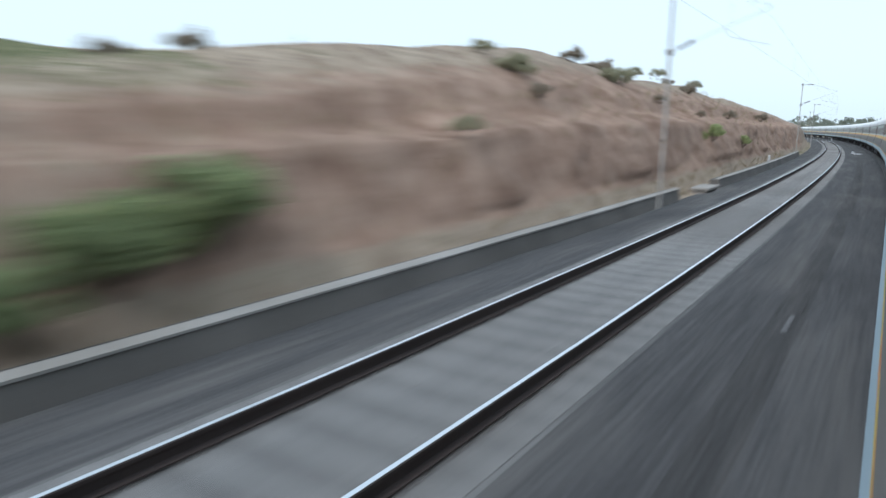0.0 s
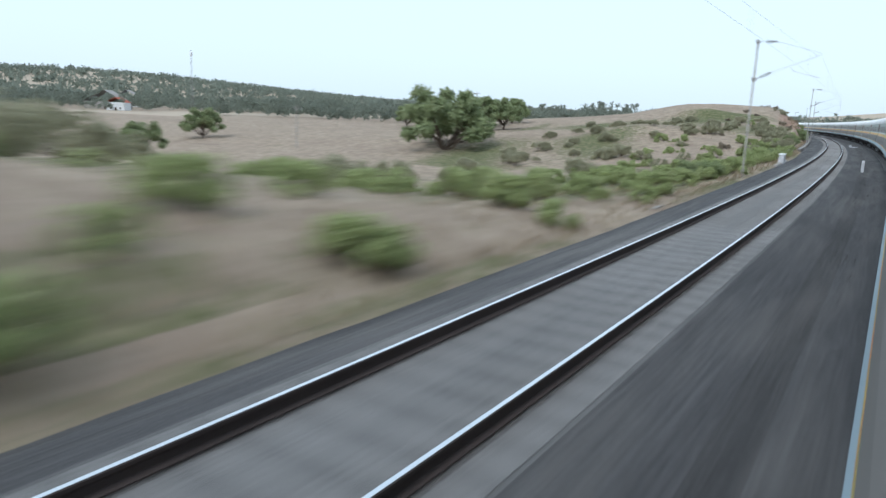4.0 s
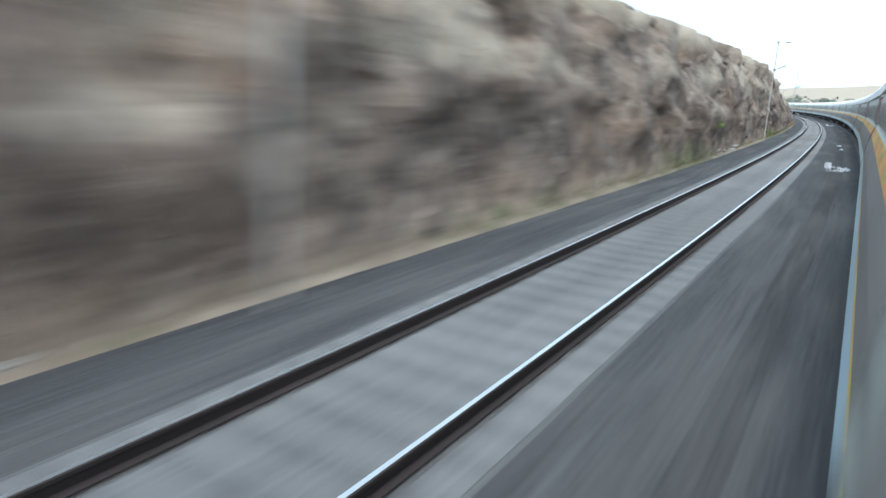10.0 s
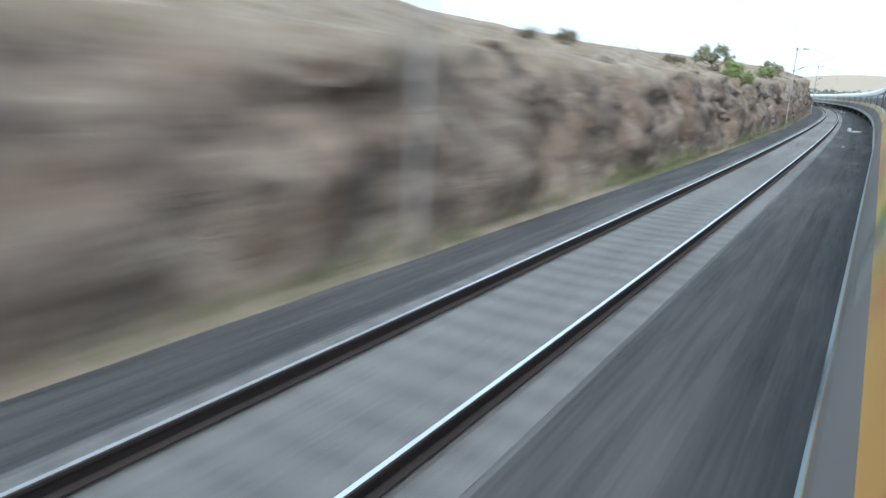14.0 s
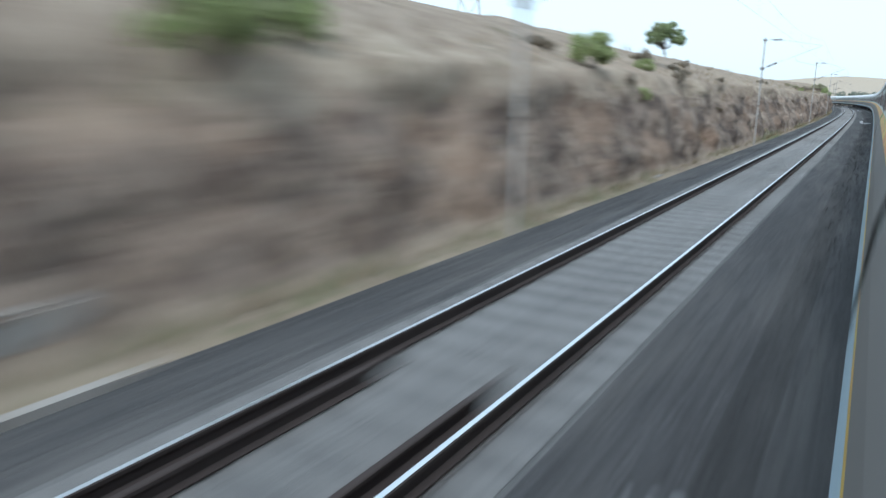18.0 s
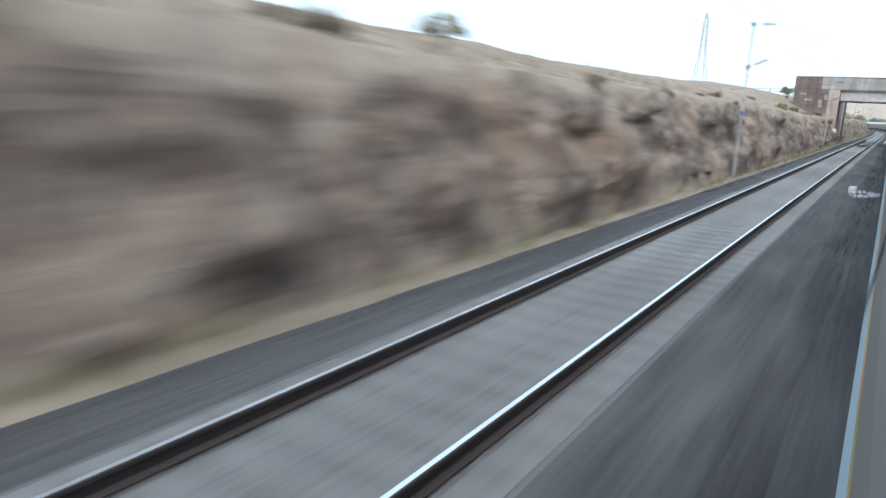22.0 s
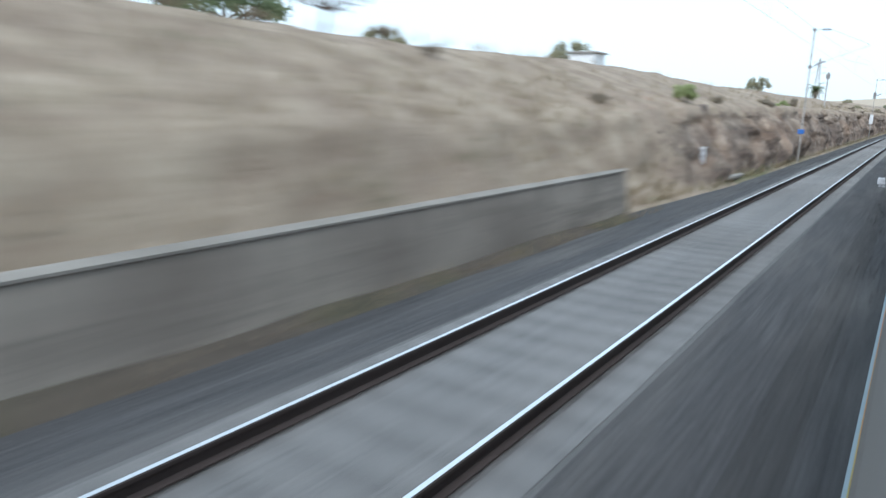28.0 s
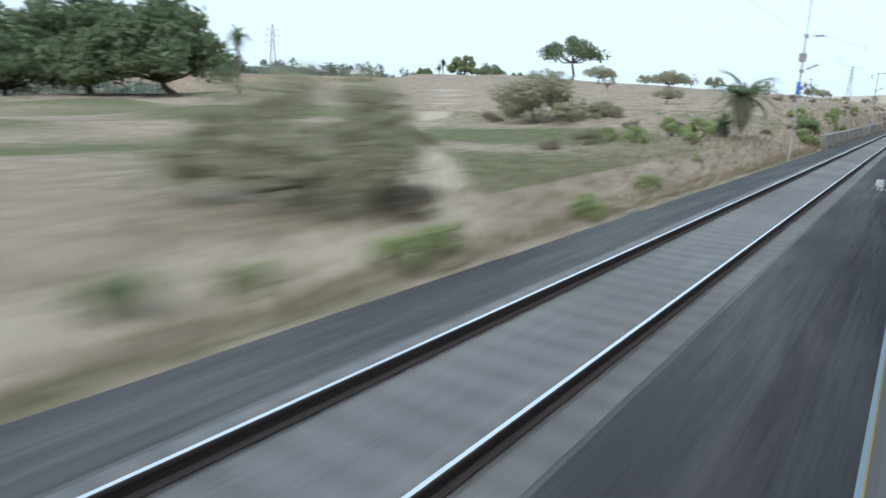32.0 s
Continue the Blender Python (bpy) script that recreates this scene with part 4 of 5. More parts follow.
# the inner girder and all flanges take a darker concrete than the outer girders
for k in range(3):
    y = 0.55 + k * (WIDE - 1.1) / 2
    g = slab("girder", (XA - 0.7, y - 0.2, 5.66), (8.9, y + 0.2, 7.06), DARK_CONCRETE if k == 1 else GIRDER, "dark inner girder" if k == 1 else "pale painted girder with rust streaks", None, 0.0)
    slab("flange", (XA - 0.72, y - 0.3, 5.56), (8.9, y + 0.3, 5.662), DARK_CONCRETE, "dark lower flange", g, 0.0)
    if k == 0:
        slab("end_block", (XA - 0.75, y - 0.36, 5.66), (XA + 0.25, y - 0.2, 7.05), WING, "dark bearing block", g, 0.01)
        for x in np.arange(XA + 0.7, 8.3, 0.85):
            slab("stiffener", (x - 0.03, y - 0.28, 5.68), (x + 0.03, y - 0.2, 7.04), GIRDER, "", g, 0.0)
rail_thing = thing("road_railing", stand(352.7, 10.3, 6.2), "thin grey steel railing along the road embankment", "railing")
for k in range(6):
    part("post", rod((-3.2 * k, 1.3 * k, -1.3), (-3.2 * k, 1.3 * k, 0.75), 0.05), STEEL, rail_thing)
for z in (0.35, 0.72):
    part("rail_bar", rod((0.1, 0, z), (-16.2, 6.6, z), 0.04), STEEL, rail_thing)
RUBBLE = concrete_paint("limewashed_rubble", (0.36, 0.335, 0.31), (0.25, 0.22, 0.195), (0.15, 0.125, 0.105))
for name, u, y0, y1, top in (("low_wing_wall", 344.2, 0.6, 9.4, 0.55), ("low_wing_wall", 364.1, 0.0, 10.0, 0.4)):
    low = thing(name, stand(u, 4.9), "low grey limewashed wall beside the bridge", "wall", kind="structure")
    part("wall_body", box((-0.2, y0, -1.0), (0.16, y1, top - 0.08), 0.03), RUBBLE, low)
    for k in range(int((y1 - y0) / 0.62)):
        part("cap_stone", box((-0.24 + 0.02 * (k % 3), y0 + 0.05 + 0.62 * k, top - 0.11), (0.18 - 0.03 * (k % 2), y0 + 0.58 + 0.62 * k, top - 0.06 + 0.045 * (k * 7 % 4)), 0.06), RUBBLE, low, "uneven grey cap stone")
    if u < 350:
        for k in range(9):
            part("rubble", box((-0.3 + 0.05 * (k % 3), -4.0 + 0.5 * k, -0.8), (0.12 - 0.05 * (k % 2), -3.45 + 0.5 * k, -0.4 + 0.055 * k + 0.06 * (k * 5 % 3)), 0.09), RUBBLE, low, "broken grey masonry")
kerb_us = np.arange(346, 372.1, 1.0)
tagged(new("trackside_kerb", sweep("trackside_kerb", kerb_us, lambda u: [(3.92, -0.6), (3.92, -0.36 + 0.015 * noise.noise(Vector((u, 1, 1)))), (4.04, -0.345 + 0.015 * noise.noise(Vector((u, 4, 1)))), (4.06, -0.6)], RUBBLE)), "narrow pale concrete kerb along the ballast by the bridge", "kerb", kind="structure")
sign = thing("trackside_sign", stand(351.2, 4.95, -0.45), "square white sign board on two posts by the bridge", "sign")
for x in (0.1, 0.42):
    part("post", rod((x, 0, -0.1), (x, 0, 1.5), 0.03), STEEL, sign)
face = part("board", box((0.0, -0.05, 1.22), (0.56, -0.02, 2.22), 0.01), WHITE, sign)
for z in (2.04, 1.9, 1.76, 1.62):
    part("bar", box((0.06, -0.056, z), (0.5 - (z < 1.7) * 0.15, -0.0525, z + 0.035)), MAST_GREY, face)

# guard rails between the running rails under the bridge
G0 = 342.8
for s, tip in ((0.25, 0.84), (1.45, 0.92)):
    def shift(u, s=s, tip=tip):
        return float(np.interp(u, (G0, G0 + 4, 370, 373), (tip, s, s, s)))
    rail("guard_rail", shift, np.concatenate([np.arange(G0, G0 + 4, 0.5), np.arange(G0 + 4, 373.1, 1.0)]), "dark rusty guard rail inside the track", (RUST, RUST))
    if s > 1:
        rail("guard_rail_tip", lambda u, s=s, tip=tip: float(np.interp(u, (G0, G0 + 4), (tip, s))) + (0.002), np.arange(G0 - 0.1, G0 + 3.8, 0.5), "red painted end of the guard rail", (RED_RAIL, RED_RAIL)).location.z = 0.004

# ---- retaining walls ----


WALL_CAP = concrete_paint("stained_coping", (0.3, 0.275, 0.245), (0.22, 0.2, 0.175), (0.13, 0.115, 0.1))


def retaining(name, u0, u1, lat, tops, label, mat=WALL_GREY, cap=PALE):
    us = np.arange(u0, u1 + 0.1, 2.0)
    z = lambda u: float(np.interp(u, *tops))
    ob = new(name, sweep(name, us, lambda u: [(lat - 0.32, -1.0), (lat - 0.06 + 0.02 * noise.noise(Vector((u, 0, 1))), z(u) - 0.1), (lat + 0.4, z(u) - 0.1), (lat + 0.4, -1.0)], mat))
    tagged(ob, label, "wall", kind="structure")
    part("coping", sweep("coping", us, lambda u: [(lat - 0.085, z(u) - 0.097), (lat - 0.085, z(u) - 0.06 + 0.03 * noise.noise(Vector((u * 0.6, 5, 1)))), (lat + 0.06, z(u) + 0.02 * noise.noise(Vector((u * 0.4, 8, 1)))), (lat + 0.06, z(u) - 0.097)], cap), None, ob, "worn concrete coping")
    return ob


retaining("retaining_wall", 58, 86, 4.5, ((58, 93, 125), (0.76, 0.9, 1.0)), "grey concrete retaining wall with pale coping at the foot of the bank")
retaining("retaining_wall", 86.05, 125, 4.49, ((58, 93, 125), (0.76, 0.9, 1.0)), "brown-stained concrete retaining wall at the foot of the bank", WALL_GREY, WALL_CAP)
soil = Nodes("mossy_dark_soil", 0.95, spec=0.2)
soil_c = soil.mix(soil.ramp(soil.noise(3.2, 5), 0.38, 0.62), (0.06, 0.05, 0.042), (0.125, 0.105, 0.085))
soil.colour(soil.mix(soil.ramp(soil.noise(0.8, 5, 0.7), 0.5, 0.66, 0, 0.75), soil_c, (0.062, 0.068, 0.034)))
soil.bump(soil.noise(14, 6), 0.9, 0.04)


def heap(u):
    a, b = noise.noise(Vector((u * 0.9, 3, 2))), noise.noise(Vector((u * 0.33, 9, 4)))
    return [(3.72 + 0.12 * b, -0.62), (3.92 + 0.1 * b, -0.43 + 0.05 * a), (4.12, -0.35 + 0.07 * a + 0.06 * b), (4.36, -0.22 + 0.12 * b + 0.06 * a), (4.4, -0.62)]


tagged(new("soil_heap", sweep("soil_heap", np.arange(60, 124.1, 0.5), heap, soil.mat)), "dark mossy soil heaped along the foot of the retaining wall", "soil", kind="stuff")
retaining("retaining_wall_low", 806, 861, 4.5, ((806, 833, 861), (-0.1, -0.06, 0.08)), "low dark concrete wall with pale coping beside the ballast", DARK_WALL)
retaining("retaining_wall_low", 866, 908, 4.3, ((866, 908), (0.05, 0.15)), "low dark concrete wall beside the ballast", DARK_WALL)

# ---- plants ----


def leaf_paint(name, dark, light, dry):
    n = Nodes(name, 0.65, spec=0.3)
    c = n.mix(n.random(True), dark, light)
    c = n.mix(n.ramp(n.noise(0.8, 3), 0.5, 0.75, 0, 0.6), c, dry)
    n.colour(n.mix(n.ramp(n.random(), 0, 1, 0, 0.3), c, dark))
    thin = n.t.nodes.new("ShaderNodeBsdfTranslucent")
    n.put(thin.inputs[0], light)
    both = n.t.nodes.new("ShaderNodeMixShader")
    both.inputs[0].default_value = 0.4
    n.t.links.new(n.b.outputs[0], both.inputs[1]), n.t.links.new(thin.outputs[0], both.inputs[2])
    n.t.links.new(both.outputs[0], n.t.nodes["Material Output"].inputs[0])
    return n.mat


# this green is lightened to carry the haze over the skyline trees
LEAF_DARK = leaf_paint("dark_green_leaves", (0.115, 0.15, 0.08), (0.215, 0.26, 0.145), (0.24, 0.245, 0.16))
LEAF_MID = leaf_paint("mid_green_leaves", (0.175, 0.215, 0.105), (0.31, 0.36, 0.185), (0.32, 0.315, 0.195))
# far leaves are paled and greyed, putting the distance haze into their colour
LEAF_HAZED = leaf_paint("far_haze_tinted_leaves", (0.15, 0.175, 0.14), (0.24, 0.265, 0.215), (0.26, 0.265, 0.21))
LEAF_OLIVE = leaf_paint("dusty_olive_leaves", (0.235, 0.232, 0.148), (0.4, 0.385, 0.262), (0.42, 0.375, 0.27))
LEAF_FRESH = leaf_paint("fresh_green_leaves", (0.235, 0.28, 0.12), (0.41, 0.46, 0.215), (0.43, 0.42, 0.25))
LEAF_DRY = leaf_paint("dry_twigs_and_leaves", (0.18, 0.15, 0.115), (0.33, 0.28, 0.215), (0.36, 0.3, 0.23))
STRAW = leaf_paint("dry_straw_grass", (0.2, 0.155, 0.095), (0.4, 0.325, 0.215), (0.3, 0.25, 0.15))
BARK = plain("grey_brown_bark", (0.12, 0.09, 0.07), 0.9, 0, 0.4, 4.0, 0.8)


def leaves(rng, clumps, per, size):
    """Bent leaf pieces thick about the clump centres (x, y, z, radius)."""
    cl = np.asarray(clumps, float)
    n = len(cl) * per
    c = np.repeat(cl, per, 0)
    d = rng.normal(size=(n, 3))
    d /= np.linalg.norm(d, axis=1, keepdims=True)
    p = c[:, :3] + d * (c[:, 3] * rng.uniform(0.25, 1.0, n) ** 0.6)[:, None] * (1, 1, 0.8)
    a = rng.normal(size=(n, 3))
    a /= np.linalg.norm(a, axis=1, keepdims=True)
    b = np.cross(a, d + 0.3 * rng.normal(size=(n, 3)))
    b /= np.linalg.norm(b, axis=1, keepdims=True) + 1e-9
    s = size * rng.uniform(0.6, 1.4, (n, 1))
    up = np.cross(a, b) * s * 0.3
    v = np.stack([p - a * s, p + b * s * 0.5 + up, p + a * s, p - b * s * 0.5 + up], 1).reshape(-1, 3)
    k = 4 * np.arange(n)[:, None]
    f = np.concatenate([k + (0, 1, 2), k + (0, 2, 3)])
    return v, f


def limb(bm, a, b, ra, rb, rng, bends=2):
    pts = [Vector(a).lerp(Vector(b), k / (bends + 1)) for k in range(bends + 2)]
    for p in pts[1:-1]:
        p += Vector(rng.normal(size=3) * 0.06 * (Vector(b) - Vector(a)).length)
    for k in range(len(pts) - 1):
        r0, r1 = ra + (rb - ra) * k / (len(pts) - 1), ra + (rb - ra) * (k + 1) / (len(pts) - 1)
        add_rod(bm, pts[k], pts[k + 1], r0, r1, 7)


def tree(name, label, height, spread, crown, leaf, seed, per=60, size=0.22, trunk=0.3, flat=0.4, group="trees of the land"):
    """A trunk with limbs to the clumps of a crown, whose base lies at the share `crown` of the height."""
    rng = np.random.default_rng(seed)
    t = thing(name, Matrix.Identity(4), label, "tree", group)
    bm = bmesh.new()
    fork = height * crown * 0.8
    lean = rng.normal(size=2) * 0.05 * height
    top = (lean[0], lean[1], fork)
    limb(bm, (0, 0, -0.4), top, trunk, trunk * 0.7, rng)
    clumps = []
    n = int(16 + spread * 2.2)
    for k in range(n):
        a, r = rng.uniform(0, 2 * math.pi), spread / 2 * math.sqrt(rng.uniform(0.02, 1))
        dome = 1 - (2 * r / spread) ** 2
        z = height * crown + (height * (1 - crown)) * (0.12 + 0.75 * dome * rng.uniform(flat, 1.0) + 0.1 * rng.uniform(-1, 1))
        c = (top[0] + r * math.cos(a), top[1] + r * math.sin(a), z)
        clumps.append((*c, spread * rng.uniform(0.09, 0.17)))
        if k % 2 == 0:
            limb(bm, top, (c[0] * 0.9, c[1] * 0.9, c[2] - 0.2), trunk * 0.42, 0.025, rng)
    part("trunk", bm, BARK, t, "grey-brown forked trunk")
    v, f = leaves(rng, clumps, per, size)
    part("crown", mesh("crown", v, f, leaf), None, t)
    return t


def shrub(name, label, height, spread, leaf, seed, per=70, size=0.11, group="shrubs on the banks"):
    rng = np.random.default_rng(seed)
    t = thing(name, Matrix.Identity(4), label, "shrub", group)
    bm = bmesh.new()
    clumps = []
    for k in range(13):
        a, r = rng.uniform(0, 2 * math.pi), spread / 2 * math.sqrt(rng.uniform(0, 1))
        c = (r * math.cos(a), r * math.sin(a), height * (0.14 + 0.7 * rng.uniform(0.05, 1) * (1 - 0.6 * (2 * r / spread) ** 2)))
        clumps.append((*c, spread * rng.uniform(0.13, 0.24)))
        limb(bm, (0.1 * math.cos(a), 0.1 * math.sin(a), -0.25), c, 0.03, 0.008, rng, 1)
    part("branching_stem", bm, BARK, t)
    v, f = leaves(rng, clumps, per, size)
    part("foliage", mesh("foliage", v, f, leaf), None, t)
    return t


def palm(name, label, trunk_h, frond, seed, group="palms"):
    rng = np.random.default_rng(seed)
    t = thing(name, Matrix.Identity(4), label, "palm", group)
    bm = bmesh.new()
    for k in range(8):
        z0, z1 = -0.3 + (trunk_h + 0.3) * k / 8, -0.3 + (trunk_h + 0.3) * (k + 1) / 8
        add_rod(bm, (0.05 * math.sin(k), 0, z0), (0.05 * math.sin(k + 1), 0, z1), 0.24 - 0.008 * k, 0.2 - 0.008 * k, 9)
    part("trunk", bm, BARK, t, "ringed brown palm trunk")
    v, f = [], []
    spine = np.linspace(0, 1, 9)
    for k in range(8):
        a, b = spine[k], spine[k + 1]
        for s in (-1, 1):
            for q in range(2):
                m0 = a + (b - a) * q / 2
                x0, z0 = frond * m0, frond * (0.32 * m0 - 0.75 * m0**2.4)
                x1, z1 = frond * (m0 + 0.1), frond * (0.32 * m0 - 0.75 * m0**2.4) - 0.03 * frond
                w = frond * 0.34 * (1 - m0) ** 0.5
                i = len(v)
                v += [(x0, 0, z0), (x0 + 0.06 * frond, 0, z0), (x1 + 0.12 * frond, s * w, z1 - 0.12 * w)]
                f.append((i, i + 1, i + 2))
    me, dead = mesh("frond", v, f, LEAF_DARK), mesh("frond", v, f, LEAF_DRY)
    for k in range(42):
        ob = new("frond", me if k % 4 else dead)
        ob.parent = t
        tilt = rng.uniform(-75, 35) if k % 4 else rng.uniform(45, 80)
        ob.matrix_local = pose(0, 0, trunk_h, 0, tilt * (1 if k % 3 else 0.4), k * 137.5)
    return t


def plant_at(proto, spots):
    """The first spot takes the prototype, the others copies. Spots: u, lat, scale[, height above the land]."""
    for k, s in enumerate(spots):
        z = land_height(s[0], s[1]) - 0.05 + (s[3] if len(s) > 3 else 0)
        m = stand(s[0], s[1], z, (s[0] * 47 + s[1] * 31) % 360) @ Matrix.Scale(s[2] * float(spread(s[1])), 4)
        if k == 0:
            proto.matrix_world = m
        else:
            c = copy_thing(proto, Matrix.Identity(4))
            c.matrix_world = m


umbrella = tree("umbrella_tree", "tall umbrella-shaped tree with bare trunk and flat green crown", 9, 12, 0.5, LEAF_DARK, 1, 70, 0.3, 0.28)
plant_at(umbrella, ((169, 72, 1.2), (225, 130, 0.9)))
acacia = tree("acacia_tree", "flat-topped dusty acacia standing in dry grass", 5.2, 9.5, 0.45, LEAF_OLIVE, 2, 85, 0.2, 0.2)
plant_at(acacia, ((729.5, 29.6, 0.85, 0.9), (64.5, 16.6, 0.3), (745, 40, 0.6), (121, 45, 0.6), (102, 27, 0.55), (880, 78, 1.0)))
broad = tree("broadleaf_tree", "large dark green broadleaf tree with dense crown", 25, 30, 0.16, LEAF_DARK, 3, 150, 0.75, 0.9, 0.25)
plant_at(broad, ((86, 112, 0.82), (72, 118, 0.86), (60, 124, 0.74), (48, 132, 0.6)))
roundt = tree("round_tree", "rounded green tree at the field's edge", 8, 6.8, 0.1, LEAF_MID, 4, 150, 0.26, 0.24, 0.15)
plant_at(roundt, ((809, 42.5, 1.55, -1.3), (831, 49, 0.95), (834, 45, 0.85), (842, 52, 0.9), (850, 50, 0.8), (184, 114, 1.25), (846, 60, 0.65), (851, 72, 0.7), (872, 66, 0.55), (880, 82, 0.6), (897, 70, 0.55), (905, 90, 0.65), (918, 80, 0.55), (812, 88, 0.9), (790, 76, 0.8), (776, 92, 0.9), (760, 84, 0.75),
                  (400.3, 8.0, 0.3, 0.9), (230, 122, 0.95), (212, 150, 1.0), (150, 140, 0.95), (262, 120, 0.7)))
thorn = tree("thorn_tree", "small grey-green thorn tree with sparse crown", 3.8, 4.6, 0.3, LEAF_OLIVE, 5, 75, 0.14, 0.11, 0.2)
plant_at(thorn, ((13.6, 9.3, 1.2, -0.7), (849, 6.7, 0.2), (375, 7.0, 0.4), (278, 8.6, 0.28), (241.2, 11, 0.36), (228, 8.4, 0.25), (202.5, 16.3, 0.45), (150, 16.8, 0.6), (865, 9.6, 0.22), (870, 10.2, 0.24), (878, 11, 0.24), (885, 10.5, 0.28), (856, 10.6, 0.2), (169, 11, 0.45), (114, 12, 0.5), (176, 51, 1.1), (154, 34, 0.8), (194, 62, 1.0),
                 (545, 7.6, 0.6), (516, 8, 0.6), (463, 8, 0.2), (460, 8.6, 0.18), (704, 17, 0.28), (713, 24, 0.35), (698, 16, 0.3), (749, 26, 1.0), (758, 36, 1.0)))
bush = shrub("round_bush", "dense dusty olive bush in the dry field", 3.3, 4.6, LEAF_OLIVE, 6, 230, 0.16)
plant_at(bush, ((52, 21.2, 1.35, 0.3), (806.5, 6.8, 0.42), (811.5, 6.3, 0.36), (814, 7.2, 0.5), (816, 8.2, 0.42), (804, 6.6, 0.4), (695.4, 7.9, 0.42), (697, 8.8, 0.4), (821, 7.3, 0.3), (826, 8.4, 0.3), (56, 18, 0.55), (37, 34, 0.5), (28, 16, 0.4), (34, 12, 0.35), (774, 22, 0.4), (787, 28, 0.5), (801, 20, 0.5), (825, 10.2, 0.42), (832, 13, 0.4), (821, 9, 0.3), (816, 14, 0.55), (756, 18, 0.7), (740, 16, 0.8), (732, 20, 0.5), (701, 18, 0.6), (698, 9, 0.6), (856, 9.5, 0.3), (866, 9.5, 0.32), (715, 12.2, 0.75), (725, 6.5, 0.5), (720.5, 11.5, 0.6)))
fresh = shrub("green_bush", "fresh green leafy bush", 1.7, 2.0, LEAF_FRESH, 7, 130, 0.1)
plant_at(fresh, (
    (56.7, 5.6, 1.0), (79, 6.2, 1.0), (81.5, 7.4, 0.9), (76, 6.8, 0.8), (64, 7.8, 0.9), (60.6, 6.2, 0.85), (93, 7.6, 0.6), (111, 8, 0.7), (12.4, 5.0, 0.5), (13.4, 5.2, 0.5), (18.6, 4.8, 0.45), (19.4, 5.0, 0.45),
    (24, 5.4, 0.45), (32.4, 6.5, 0.3), (10, 5.6, 0.35), (350.6, 5.5, 0.55, 0.9), (43.1, 10, 1.0), (45, 11.5, 0.9), (37, 10.9, 0.7), (38, 12.5, 0.6), (40, 9.2, 0.5), (135, 7.0, 0.6), (151, 6.3, 0.4), (156, 6.6, 0.4),
    (324, 7.2, 0.5)))
plant_at(copy_thing(fresh, Matrix.Identity(4)), (
    (637.4, 4.7, 0.45), (646.2, 4.6, 0.45), (655, 4.9, 0.4), (640, 5.4, 0.5, -0.6), (612, 5.3, 0.6), (374.2, 6.2, 1.0, 0.5), (391, 6.0, 0.5), (697.6, 8.0, 0.6), (708.4, 7.5, 0.8), (692.3, 12, 0.5), (690, 14, 0.45), (701, 9, 0.7),
    (388, 6.8, 0.9), (376.5, 7.2, 0.9), (394.5, 7, 0.45), (515.2, 6.0, 1.15, 0.9), (515.3, 5.5, 0.7), (533, 6.9, 0.9), (822.5, 6.3, 0.9), (824.4, 9.4, 0.6), (827, 11.6, 0.6), (841, 6.0, 0.8), (872, 6.3, 0.7), (880, 6.0, 0.6),
    (459, 7, 0.4)))
dense = shrub("leafy_bush", "dense mid-green leafy bush on the bank", 2.3, 2.8, LEAF_MID, 17, 170, 0.12)
plant_at(dense, ((840.5, 5.8, 0.75), (842, 6.0, 0.82), (839.4, 5.4, 0.6), (813.8, 6.2, 0.7), (816.6, 5.8, 0.55), (60.2, 6.4, 0.75), (59.0, 6.4, 0.8), (717, 11.5, 0.7), (356.5, 11.2, 0.75), (790, 5.6, 0.5), (792, 6.8, 0.55), (764.5, 5.6, 0.55), (766, 7.0, 0.6), (8.4, 5.8, 0.35)))
rng = random.Random(11)
plant_at(copy_thing(fresh, Matrix.Identity(4)), [(rng.uniform(732, 812), 4.7 + rng.random() ** 1.2 * 13, rng.uniform(0.35, 0.85)) for _ in range(150)] + [(rng.uniform(762, 806), 5.3 + 4.2 * rng.random() ** 1.3, rng.uniform(0.38, 0.62)) for _ in range(110)])
plant_at(copy_thing(thorn, Matrix.Identity(4)), [(rng.uniform(738, 812), rng.uniform(12, 34), rng.uniform(0.2, 0.55)) for _ in range(26)])
plant_at(copy_thing(bush, Matrix.Identity(4)), [(rng.uniform(796, 838), 7.5 + 24 * rng.random() ** 1.2, rng.uniform(0.2, 0.4)) for _ in range(60)])
drys = shrub("dry_bush", "brown dry twiggy bush", 1.4, 2.0, LEAF_DRY, 8, 90, 0.09)
plant_at(drys, [(14.6, 7.2, 0.8), (343, 5.3, 0.5), (345.5, 5.9, 0.4)] + [(rng.uniform(2, 60), rng.uniform(7, 30), rng.uniform(0.4, 0.9)) for _ in range(16)] + [(rng.uniform(60, 128), rng.uniform(6.5, 14), rng.uniform(0.25, 0.6)) for _ in range(18)]
         + [(rng.uniform(128, 680), rng.uniform(5.6, 9.5), rng.uniform(0.2, 0.6)) for _ in range(90)] + [(rng.uniform(805, 900), rng.uniform(6, 16), rng.uniform(0.3, 0.8)) for _ in range(26)])
date = palm("date_palm", "bushy date palm with arching grey-green fronds", 1.7, 2.2, 1)
plant_at(date, ((45.8, 8.2, 1.05, 1.3), (47.5, 9.6, 0.5), (216, 12.4, 0.7, 0.6)))
bare = tree("bare_tree", "small leafless grey tree in the dry field", 3.2, 2.6, 0.35, LEAF_DRY, 31, 14, 0.12, 0.09, 0.2)
